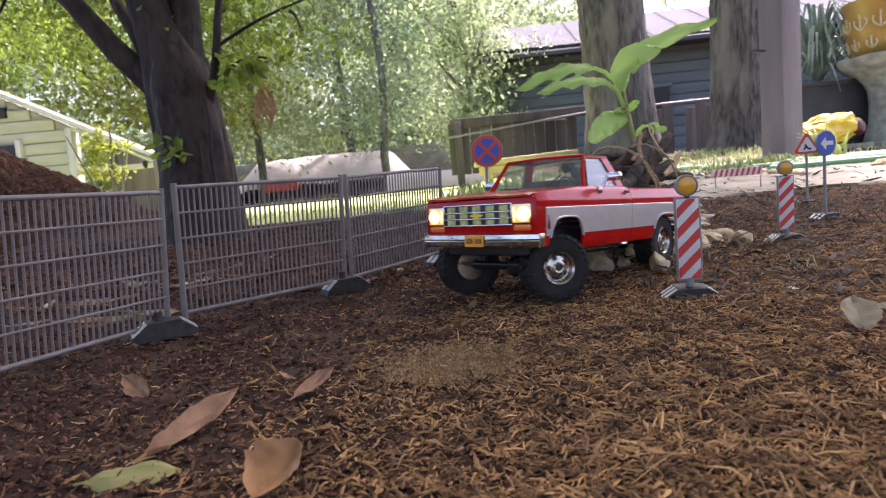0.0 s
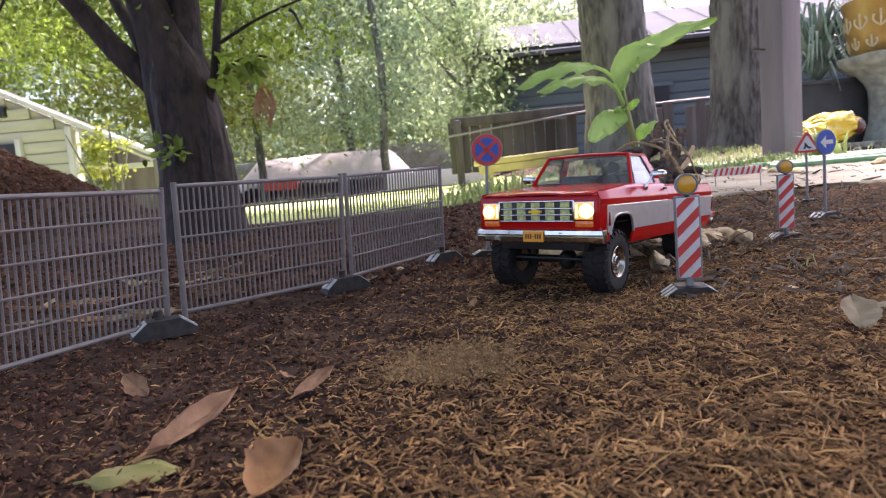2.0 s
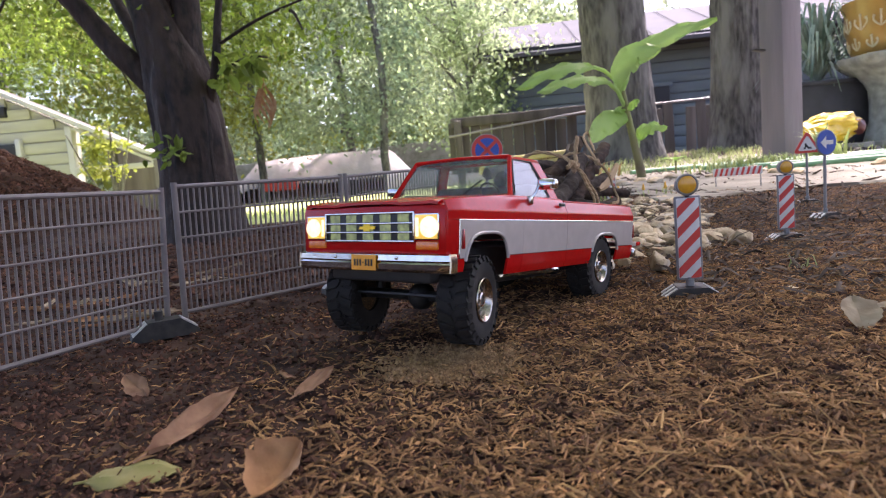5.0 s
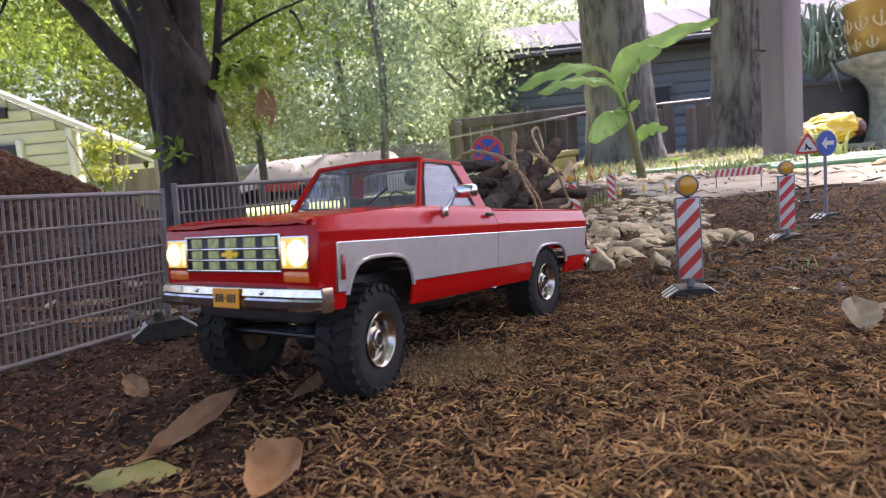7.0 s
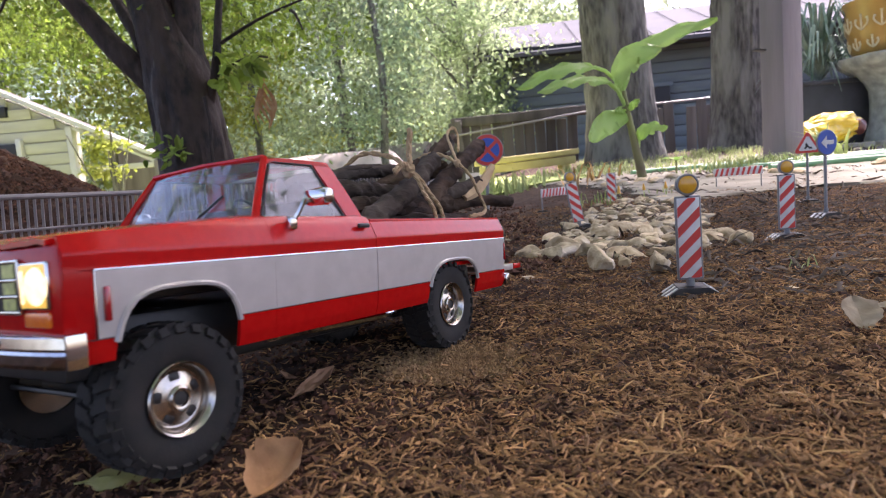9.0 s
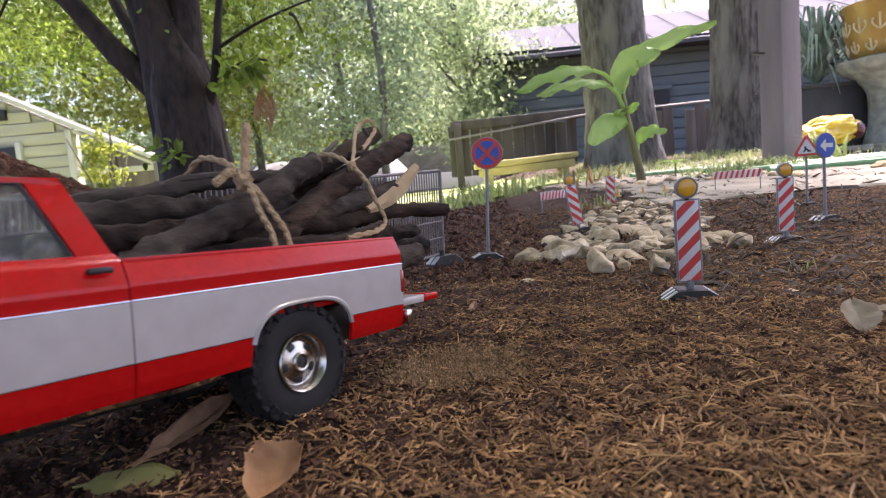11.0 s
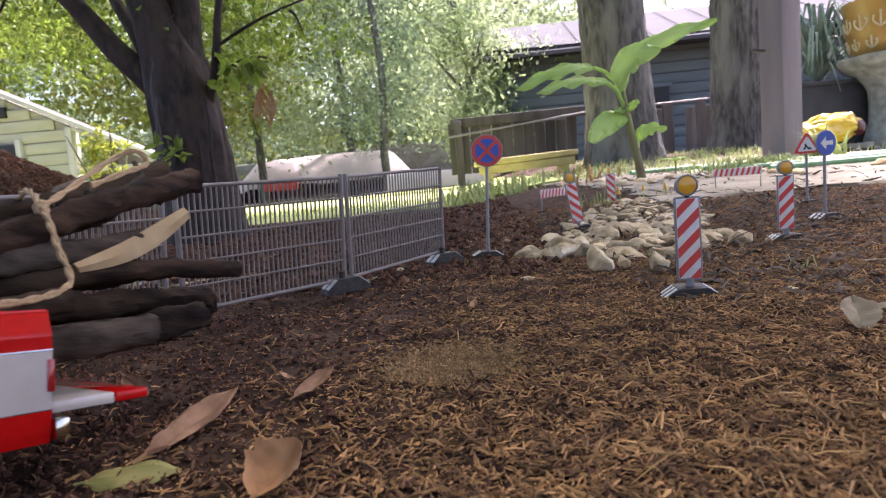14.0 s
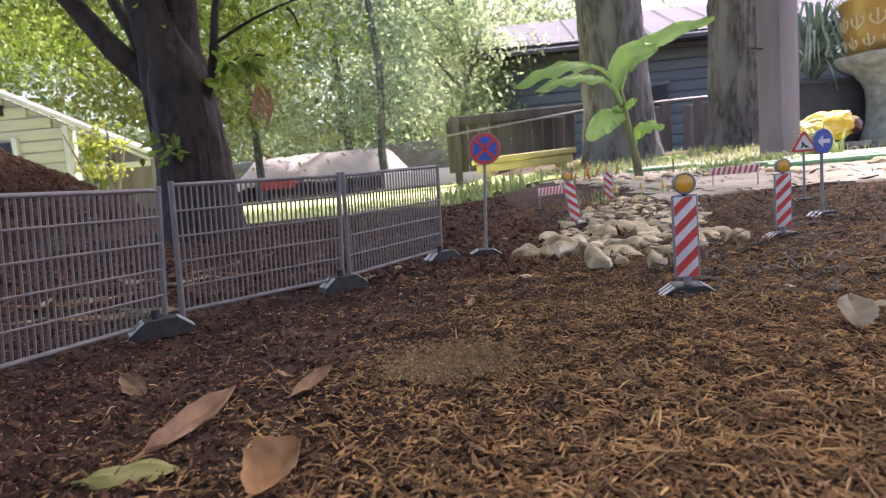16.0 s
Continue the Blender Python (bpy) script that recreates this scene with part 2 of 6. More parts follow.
def scatter_crumbs(name, mat, count, place, size, label, lift=0.0):
    verts, faces = [], []
    for _ in range(count):
        x, y = place()
        s = size[0] + (size[1] - size[0]) * rng.random() ** 3
        c = np.array((x, y, ground_height(x, y) + s * 0.3 + lift))
        k = len(verts)
        a = rng.uniform(0, 6.28)
        for i in range(4):
            b = a + i * 1.5708 + rng.normal(0, 0.25)
            r = s * rng.uniform(0.6, 1.2)
            verts.append((c[0] + math.cos(b) * r, c[1] + math.sin(b) * r, c[2] + rng.normal(0, 0.2) * s))
        verts += [(c[0] + rng.normal(0, 0.2) * s, c[1], c[2] + s * rng.uniform(0.5, 1.0)), (c[0], c[1], c[2] - s * 0.6)]
        for i in range(4):
            j = (i + 1) % 4
            faces += [(k + i, k + j, k + 4), (k + j, k + i, k + 5)]
    ob = sheet_mesh(name, verts, faces, mat)
    return tagged(ob, label, "soil", kind="stuff")


scatter_crumbs("soil_crumbs", CRUMB, 72000, crumb_place, (0.0005, 0.0028), "dark reddish-brown crumbs of loose soil")
def back_place():
    y = 0.6 + 1.6 * rng.random()
    return rng.uniform(-0.85 * y, 0.10 + 0.06 * y), y


scatter_crumbs("soil_clods", CRUMB, 12000, back_place, (0.0018, 0.0085), "rough dark clods of turned soil behind the fence")
DUST = material("tan fine dust", (0.28, 0.17, 0.085), (0.19, 0.115, 0.055), 0.95, scale=200, spread=0.35, spec=0.2)


def dust_place():
    while True:
        x, y = -0.001 + rng.normal(0, 0.015), 0.315 + rng.normal(0, 0.015)
        if noise.noise(Vector((x * 40, y * 40, 3))) > -0.7:
            return x, y


scatter_crumbs("loose_dust", DUST, 12000, dust_place, (0.0007, 0.0018), "bare patch of fine tan dust in the mulch", 0.0018)
scatter_slivers("dry_straw", STRAW, 420, lambda: (rng.uniform(0.0, 0.40), rng.uniform(0.13, 0.5)), (0.006, 0.020), (0.0005, 0.0012), "pale dry straw and splinters on the mulch")


STRIP = material("grey-brown bark strips", (0.15, 0.115, 0.09), (0.075, 0.056, 0.044), 0.9, scale=60, spread=0.5, spec=0.2)
scatter_slivers("bark_strips", STRIP, 2600, lambda: (rng.uniform(0.16, 0.75), rng.uniform(0.40, 1.1)), (0.008, 0.030), (0.0015, 0.0045), "flat grey-brown bark strips on the soil")
scatter_slivers("path_litter", STRIP, 2600, lambda: (rng.uniform(0.35, 2.3), rng.uniform(1.1, 3.1)), (0.010, 0.050), (0.002, 0.007), "brown leaf litter strewn over the path")

scatter_slivers("long_straw", STRAW, 150, lambda: (rng.uniform(0.03, 0.19), rng.uniform(0.12, 0.24)), (0.010, 0.026), (0.0005, 0.0013), "pale yellow straw lying thick on the mulch")

# ---- site fence ----
def fence_panel(m, label):
    """A mesh panel 165 mm long: tube frame, cross wires and upright wires."""
    ob = thing("site_fence_panel", label, "fence", m, "site fence panels")
    ln, top, low = 0.165, 0.1125, 0.0125
    for x in (0.0026, ln - 0.0026):
        part("post", tubed([(x, 0, 0.004), (x, 0, top + 0.003)], 0.0023, 10), GREY, ob)
    for z in (low, top):
        part("rail", tubed([(0.0026, 0, z), (ln - 0.0026, 0, z)], 0.0017, 8), GREY, ob)
    for i in range(1, 5):
        z = low + (top - low) * i / 5
        part("cross_wire", tubed([(0.004, -0.0009, z), (ln - 0.004, -0.0009, z)], 0.0010, 6), GREY, ob)
    wire = None
    for i in range(32):
        x = 0.0085 + (ln - 0.017) * i / 31
        if wire is None:
            wire = part("upright_wire", tubed([(0, 0.0007, low), (0, 0.0007, top)], 0.0009, 5), GREY, ob, m=pose(x, 0, 0))
        else:
            w = new("upright_wire", wire.data)
            w.parent, w.matrix_basis = ob, pose(x, 0, 0)
    return ob


def fence_foot(x, y, turn):
    ob = thing("fence_foot", "black plastic fence foot block with silver stripes on the soil", "fence foot", pose(x, y, 0.001, 0, 0, turn), "fence feet")
    prof = [(-0.024, 0), (0.024, 0), (0.0230, 0.004), (0.011, 0.0135), (-0.011, 0.0135), (-0.0230, 0.004)]
    part("block", prism(bmesh.new(), prof, -0.009, 0.009, pose(0, 0, 0, 90)), FOOT, ob, smooth=False)
    for s in (-1, 1):
        for k in (-0.0048, 0.0048):
            bm = boxed((s * 0.0171, k, 0.0091), (0.0130, 0.0060, 0.0012), 0, pose(0, 0, 0, 0, s * 38, 0))
            part("stripe", bm, SILVER, ob, smooth=False)
    part("socket", tubed([(-0.0028, 0, 0.012), (-0.0028, 0, 0.020)], 0.0032, 10), FOOT, ob)
    return ob


FENCE = ((-0.2807, 0.3148, 0.0, 5.1, 0.9, 67.7), (-0.2127, 0.4777, 0.0007, 5.1, 0.3, 46.2), (-0.0956, 0.6048, 0.0, 3.7, -1.4, 54.1))
for place in FENCE:
    fence_panel(pose(*place), "grey plastic wire mesh site fence panel standing in foot blocks")
for i, (x, y) in enumerate(((-0.282, 0.308), (-0.214, 0.449), (-0.098, 0.590), (0.001, 0.730))):
    fence_foot(x, y, 28 + 3 * i)
# ---- pickup truck, in its own space: x ahead, y to its left, z up, rear axle over the origin ----
truck = thing("pickup_truck", "red and white toy pickup truck with lit headlights and chrome trim", "toy truck")
FW, RW = (0.1718, 0.0221), (0.0030, 0.0309)
ZL, ZS, ZT = 0.0345, 0.047, 0.0682


def arch_points(cx, w, top, n=17):
    pts = []
    for k in range(n):
        a = -math.pi / 2 + math.pi * k / (n - 1)
        u = math.sin(a)
        pts.append((cx + w * u, ZL + (top - ZL) * (1 - abs(u) ** 3.2) ** (1 / 3.2)))
    return pts


ARCHES = [arch_points(0.1713, 0.0221, 0.0606), arch_points(0.0038, 0.0259, 0.0575)]


def arch_z(x):
    for pts in ARCHES:
        if pts[0][0] < x < pts[-1][0]:
            return float(np.interp(x, [p[0] for p in pts], [p[1] for p in pts]))
    return 0.0


def side_y(z, x=0.0):
    y = float(np.interp(z, (0.034, 0.040, 0.047, 0.060, 0.0675, 0.0685, 0.0728, 0.0740, 0.0775, 0.0797, 0.0812, 0.0822),
                        (0.0498, 0.0515, 0.0526, 0.0534, 0.0536, 0.0534, 0.0537, 0.0530, 0.0514, 0.0502, 0.0486, 0.0465)))
    return y - 0.25 * max(0, x - 0.198)


def hood_z(x):
    return 0.0822 - 0.0052 * max(0.0, (x - 0.134) / 0.075)


def side_sheet(x0, x1, low, high, s):
    """One body-side sheet between two heights, cut away over the wheels."""
    xs = sorted({x0, x1, *np.linspace(x0, x1, 9), *(p[0] for pts in ARCHES for p in pts if x0 < p[0] < x1)})
    made, run = [], []

    def close():
        if len(run) > 1:
            made.append(slab(bmesh.new(), run, (0, -0.0012 * s, 0)))
        run.clear()

    for x in xs:
        lo, hi = low(x), high(x)
        a = arch_z(x)
        if a > hi - 0.0004:
            close()
            continue
        lo = max(lo, a)
        run.append([(x, s * side_y(lo + (hi - lo) * k / 13, x), lo + (hi - lo) * k / 13) for k in range(14)])
    close()
    return made


def sheets(name, made, mat, parent, label=""):
    return [part(name, b, mat, parent, label) for b in made][0]


for s in (1, -1):
    for piece, x0, x1 in (("fender", 0.1330, 0.2070), ("door", 0.0730, 0.1329), ("bed_side", -0.0570, 0.0725)):
        top = (lambda x: hood_z(x)) if piece == "fender" else ((lambda x: 0.0822) if piece == "door" else (lambda x: 0.0800))
        up = sheets(piece, side_sheet(x0, x1, lambda x: ZT, top, s), RED, truck, "glossy red body panel")
        sheets("white_band", side_sheet(x0 + (0.0 if piece != "fender" else 0), min(x1, 0.1985), lambda x: ZS, lambda x: ZT - 0.0004, s), WHITE, up, "white painted band")
        sheets("rocker", side_sheet(x0, x1, lambda x: ZL if x < 0.19 else 0.0400, lambda x: ZS - 0.0004, s), RED, up)
        if piece == "fender":
            sheets("nose_corner", side_sheet(0.1989, x1, lambda x: ZS, lambda x: ZT - 0.0004, s), RED, up)
        if piece != "fender":
            part("trim", tubed([(x0, s * 0.0536, ZT - 0.0001), (x1, s * 0.0536, ZT - 0.0001)], 0.00035, 6), CHROME, up)
        else:
            part("trim", tubed([(x0, s * 0.0536, ZT - 0.0001), (0.1985, s * 0.0534, ZT - 0.0001), (0.1987, s * 0.0530, ZS)], 0.00035, 6), CHROME, up)
    for pts in ARCHES:
        line = [(x, s * (side_y(z, x) + 0.0002), z) for x, z in pts if z > ZS - 0.004]
        part("arch_lip", tubed(line, 0.0010, 6), WHITE, truck, "white wheel arch lip")
    # cab side
    part("pillar", tubed([(0.1335, s * 0.0450, 0.0815), (0.1262, s * 0.0405, 0.0945), (0.1187, s * 0.0362, 0.1062)], [0.0017, 0.0015, 0.0015], 8), RED, truck)
    back = [[(x0, s * 0.0466, 0.0818), ((x0 + x1) / 2, s * 0.0420, 0.094), (x1, s * 0.0362, 0.1068)] for x0, x1 in ((0.0733, 0.0825), (0.0836, 0.0928))]
    part("rear_pillar", slab(bmesh.new(), back, (0, -0.0016 * s, 0)), RED, truck)
    part("window_frame", tubed([(0.0848, s * 0.0462, 0.0818), (0.0936, s * 0.0368, 0.1048), (0.1165, s * 0.0368, 0.1048), (0.1235, s * 0.0410, 0.0950), (0.1300, s * 0.0462, 0.0818), (0.0848, s * 0.0464, 0.0818)], 0.0005, 6), BLACK, truck)
    side_glass = [[(0.0838, s * 0.0460, 0.0815), (0.0928, s * 0.0362, 0.1055)], [(0.1310, s * 0.0460, 0.0815), (0.1175, s * 0.0362, 0.1055)]]
    part("side_window", slab(bmesh.new(), side_glass, (0, -0.0006 * s, 0)), GLASS, truck, smooth=False)
    part("door_handle", boxed((0.0805, s * 0.0532, 0.0775), (0.0075, 0.0016, 0.0018), 0.0006), BLACK, truck)
    mirror = part("mirror", boxed((0.1140, s * 0.0595, 0.0885), (0.0058, 0.0130, 0.0066), 0.0022), CHROME, truck, "chrome side mirror")
    part("arm", tubed([(0.1210, s * 0.0515, 0.0795), (0.1200, s * 0.0545, 0.0830), (0.1180, s * 0.0560, 0.0880)], 0.0009, 6), CHROME, mirror)
    part("mount", boxed((0.1215, s * 0.0518, 0.0792), (0.0042, 0.003, 0.0052), 0.0012), CHROME, mirror)
    part("side_marker", boxed((0.1955, s * 0.0533, 0.0575), (0.0019, 0.0018, 0.0105), 0.0006), TAIL, truck, "narrow dark red side marker")
    # front lamps
    bez = part("headlight", boxed((0.2090, s * 0.0395, 0.0640), (0.0022, 0.0155, 0.0145), 0.0008), CHROME, truck, "lit rectangular headlight in a chrome bezel")
    part("reflector", boxed((0.2099, s * 0.0395, 0.0640), (0.0010, 0.0141, 0.0131), 0.0004), GLOW, bez)
    part("lens", lathe(bmesh.new(), [(0.0060, 0), (0.0056, 0.0012), (0.0035, 0.0022), (0.001, 0.0026)], 20, pose(0.2100, s * 0.0415, 0.0640, 0, 90, 0)), LAMP, bez, "glowing warm lens")
    part("inner_lens", boxed((0.2100, s * 0.0339, 0.0640), (0.0016, 0.0022, 0.0105), 0.0005), LAMP, bez)
    part("turn_signal", boxed((0.2085, s * 0.0395, 0.0541), (0.0022, 0.0140, 0.0042), 0.0008), AMBER, truck, "amber turn signal")
    part("tail_lamp", boxed((-0.0566, s * 0.0528, 0.0590), (0.0022, 0.0022, 0.0115), 0.0005), TAIL, truck, "dark red tail lamp")
    part("wiper", tubed([(0.1345, s * 0.006 + 0.006, 0.0835), (0.1285, s * 0.006 + 0.016, 0.0922)] if s > 0 else [(0.1350, -0.012, 0.0832), (0.1345, -0.034, 0.0838)], 0.0005, 5), BLACK, truck)

# hood with a raised middle
hood = []
for i in range(13):
    x = 0.1335 + 0.0755 * i / 12
    row = []
    for j in range(21):
        y = -0.0466 + 0.0932 * j / 20
        t = abs(y) / 0.0466
        z = hood_z(x) + 0.0012 * (1 - t * t)
        z += 0.0007 * math.exp(-((abs(y) - 0.0425) / 0.0028) ** 2) - 0.0006 * math.exp(-((abs(y) - 0.024) / 0.004) ** 2)
        z -= 0.0008 * max(0.0, (x - 0.2045) / 0.0045) ** 2
        row.append((x + 0.0006 * (1 - t * t) * (i / 12), y, z))
    hood.append(row)
part("hood", slab(bmesh.new(), hood, (0, 0, -0.0014)), RED, truck)
front = part("front_panel", boxed((0.2025, 0, 0.0612), (0.0120, 0.1030, 0.0290), 0.003), RED, truck)
for k in range(15):
    part("slot", boxed((0.2085, -0.0245 + 0.0035 * k, 0.0494), (0.0012, 0.0024, 0.0017)), BLACK, front, smooth=False)
grille = part("grille", boxed((0.2079, 0, 0.0640), (0.0022, 0.0630, 0.0165), 0.0008), BLACK, truck, "chrome barred grille over pale inserts with painted reflections")
for z in (0.0561, 0.0612, 0.0665, 0.0717):
    part("bar", boxed((0.2098, 0, z), (0.0016, 0.0640 if z in (0.0561, 0.0717) else 0.0615, 0.0011), 0.0004), CHROME, grille)
for y in (-0.0316, 0.0316):
    part("bar", boxed((0.2098, y, 0.0640), (0.0016, 0.0011, 0.0160), 0.0004), CHROME, grille)
# inserts carry their reflections as colour and glow
for r in range(3):
    for k in range(5):
        part("insert", boxed((0.2088, -0.0245 + 0.01225 * k, 0.0587 + 0.00525 * r), (0.0012, 0.0074, 0.0038)), GRILLE_SHEEN, grille, smooth=False)
bow = [(-0.0055, -0.0009), (-0.0021, -0.0009), (-0.0021, -0.0021), (0.0021, -0.0021), (0.0021, -0.0009), (0.0055, -0.0009), (0.0062, 0.0009), (0.0021, 0.0009), (0.0021, 0.0021), (-0.0021, 0.0021), (-0.0021, 0.0009), (-0.0048, 0.0009)]
part("emblem", prism(bmesh.new(), bow, 0, 0.0012, Matrix(((0, 0, 1, 0.2102), (1, 0, 0, 0), (0, 1, 0, 0.0640), (0, 0, 0, 1)))), GOLD, grille, "gold emblem", smooth=False)

# bumpers
bump = []
for k in range(25):
    y = -0.0540 + 0.1080 * k / 24
    x = 0.2142 - 0.0052 * (abs(y) / 0.054) ** 4
    bump.append([(x - 0.0015, y, 0.0398), (x, y, 0.0412), (x + 0.0004, y, 0.0440), (x - 0.0006, y, 0.0449), (x + 0.0004, y, 0.0458), (x - 0.0002, y, 0.0492), (x - 0.0020, y, 0.0503)])
front_bumper = part("front_bumper", slab(bmesh.new(), bump, (-0.003, 0, 0)), CHROME, truck, "chrome front bumper")
for s in (1, -1):
    part("end", slab(bmesh.new(), [[(x, s * 0.0542, 0.0400), (x, s * 0.0546, 0.0450), (x, s * 0.0540, 0.0500)] for x in (0.2030, 0.2062, 0.2095)], (0, -0.001 * s, 0)), CHROME, front_bumper)
    part("bolt", lathe(bmesh.new(), [(0.0011, 0), (0.0011, 0.0006), (0.0005, 0.0010)], 10, pose(0.2143, s * 0.022, 0.0473, 0, 90, 0)), CHROME, front_bumper)
plate = part("licence_plate", boxed((0.2158, 0, 0.0447), (0.0010, 0.0175, 0.0088), 0.0003), PLATE, truck, "orange plate with dark bars", smooth=False)
for k in range(7):
    part("bar", boxed((0.2165, -0.0060 + 0.0020 * k, 0.0445), (0.0003, 0.0011 if k != 3 else 0.0008, 0.0036 if k != 3 else 0.0007)), BLACK, plate, smooth=False)
for s in (1, -1):
    part("rear_bumper", boxed((-0.0600, s * 0.0405, 0.0395), (0.0050, 0.0270, 0.0085), 0.0012), CHROME, truck, "chrome rear bumper half")
gate = part("tailgate", boxed((-0.0690, 0, 0.0472), (0.0220, 0.0980, 0.0046), 0.0008), WHITE, truck, "lowered tailgate, white with a red top edge")
part("top_edge", boxed((-0.0866, 0, 0.0472), (0.0125, 0.0980, 0.0042), 0.0008), RED, gate)

# cab
roof = []
for i in range(11):
    x = 0.0825 + 0.0370 * i / 10
    row = []
    for j in range(15):
        y = -0.0372 + 0.0744 * j / 14
        t, e = abs(y) / 0.0372, abs(i - 5) / 5
        row.append((x, y, 0.1088 - 0.0022 * t ** 4 - 0.0014 * e ** 4))
    roof.append(row)
part("roof", slab(bmesh.new(), roof, (0, 0, -0.0016)), RED, truck)
part("header", tubed([(0.1192, -0.036, 0.1062), (0.1198, 0, 0.1070), (0.1192, 0.036, 0.1062)], 0.0014, 8), RED, truck)
part("cowl", boxed((0.1325, 0, 0.0806), (0.0060, 0.0900, 0.0030), 0.001), RED, truck)
ws = [[(0.1322 - 0.0132 * k / 6 + 0.0018 * (1 - (u / 6 - 1) ** 2), (0.0440 - 0.0082 * k / 6) * (u / 6 - 1), 0.0818 + 0.0246 * k / 6) for u in range(13)] for k in range(7)]
part("windshield", slab(bmesh.new(), ws, (-0.0006, 0, 0)), GLASS, truck, "clear windshield reflecting the trees")
part("windshield_seal", tubed([(0.1330, -0.0440, 0.0820), (0.1345, 0, 0.0826), (0.1330, 0.0440, 0.0820)], 0.0007, 6), BLACK, truck)
part("rear_wall", boxed((0.0755, 0, 0.0690), (0.0030, 0.0960, 0.0260), 0.0008), RED, truck)
part("rear_window", slab(bmesh.new(), [[(0.0765, y, 0.0825), (0.0840, y * 0.82, 0.1055)] for y in (-0.0405, 0.0405)], (0.0006, 0, 0)), GLASS, truck, smooth=False)
part("seat", boxed((0.0905, 0, 0.0770), (0.0120, 0.0780, 0.0270), 0.004, pose(0, 0, 0, 0, -10, 0)), INTERIOR, truck)
part("dashboard", boxed((0.1245, 0, 0.0785), (0.0120, 0.0840, 0.0080), 0.002), INTERIOR, truck)
sw = bmesh.new()
ring = [(0.1150 + 0.004 * math.sin(a), 0.020 + 0.0072 * math.cos(a), 0.0845 + 0.0062 * math.sin(a)) for a in np.linspace(0, 6.283, 19)]
part("steering_wheel", tube(sw, ring, 0.0007, 6), BLACK, truck)
# bed and underbody
part("bed_floor", boxed((0.0085, 0, 0.0545), (0.1290, 0.0980, 0.0020)), RED, truck, smooth=False)
for s in (1, -1):
    part("bed_rail", boxed((0.0078, s * 0.0484, 0.0795), (0.1290, 0.0042, 0.0018), 0.0006), RED, truck)
part("chassis", boxed((0.0800, 0, 0.0420), (0.2400, 0.0720, 0.0200), 0.002), BLACK, truck)
part("skid_plate", boxed((0.0860, 0, 0.0290), (0.0900, 0.0440, 0.0070), 0.002), BLACK, truck)
part("inner_body", boxed((0.1660, 0, 0.0660), (0.0620, 0.0860, 0.0200), 0.002), BLACK, truck)
part("exhaust", tubed([(0.12, 0.030, 0.032), (0.05, 0.034, 0.031), (0.02, 0.036, 0.033)], 0.0022, 8), CHROME, truck)
for x, z in (FW, RW):
    ax = part("axle", tubed([(x, -0.036, z), (x, 0.036, z)], 0.0032, 10), BLACK, truck)
    part("differential", lump(bmesh.new(), (x, 0.008, z), (0.0085, 0.0075, 0.0085), 2, 0.1), BLACK, ax)
    for s in (1, -1):
        part("shock", tubed([(x - 0.004, s * 0.027, z), (x - 0.008, s * 0.026, 0.052)], 0.0024, 8), BLACK, ax)
part("steering_link", tubed([(FW[0] + 0.014, -0.034, FW[1] + 0.002), (FW[0] + 0.014, 0.034, FW[1] + 0.002)], 0.0010, 6), BLACK, truck)


def tyre_mesh():
    W = 0.0108
    bm = lathe(bmesh.new(), [(0.0130, -W * 0.86), (0.0150, -W), (0.0220, -W * 1.02), (0.0250, -W * 0.95), (0.0260, -W * 0.75), (0.0264, 0), (0.0260, W * 0.75), (0.0250, W * 0.95), (0.0225, W * 1.02), (0.0150, W), (0.0130, W * 0.86)], 40, None, False)
    return bm


def lug_mesh(size):
    me = bpy.data.meshes.new("lug")
    b = boxed((0, 0, 0), size)
    b.to_mesh(me)
    b.free()
    me.materials.append(RUBBER)
    return me


TYRE_W = 0.0108
LUGS = [lug_mesh((0.0022, 0.0046, TYRE_W * 0.72)), lug_mesh((0.0034, 0.0036, 0.0018)), lug_mesh((0.0018, 0.0034, TYRE_W * 0.26))]


def add_lugs(tyre, turn):
    W, n = TYRE_W, 24
    for k in range(n):
        a = 360 * k / n
        for s in (1, -1):
            for me, m in ((LUGS[0], pose(0, 0, 0, 0, 0, a + (4 if s > 0 else 11)) @ pose(0.0264, 0, s * W * 0.55, s * 14, 0, 0)),
                          (LUGS[1], pose(0, 0, 0, 0, 0, a + (11 if s > 0 else 4)) @ pose(0.0250, 0, s * W * 0.98, 0, s * 28, 0)),
                          (LUGS[2], pose(0, 0, 0, 0, 0, a + (8 if s > 0 else 0)) @ pose(0.0266, 0, s * W * 0.16, s * -20, 0, 0))):
                lug = new("lug", me)
                lug.parent, lug.matrix_basis = tyre, turn @ m


def rim_mesh():
    bm = lathe(bmesh.new(), [(0.0132, -0.008), (0.0132, 0.0100), (0.0137, 0.0110), (0.0132, 0.0117), (0.0122, 0.0110), (0.0113, 0.0082), (0.0106, 0.0062), (0.0100, 0.0060), (0.0094, 0.0068), (0.0060, 0.0076), (0.0046, 0.0082)], 40)
    return bm


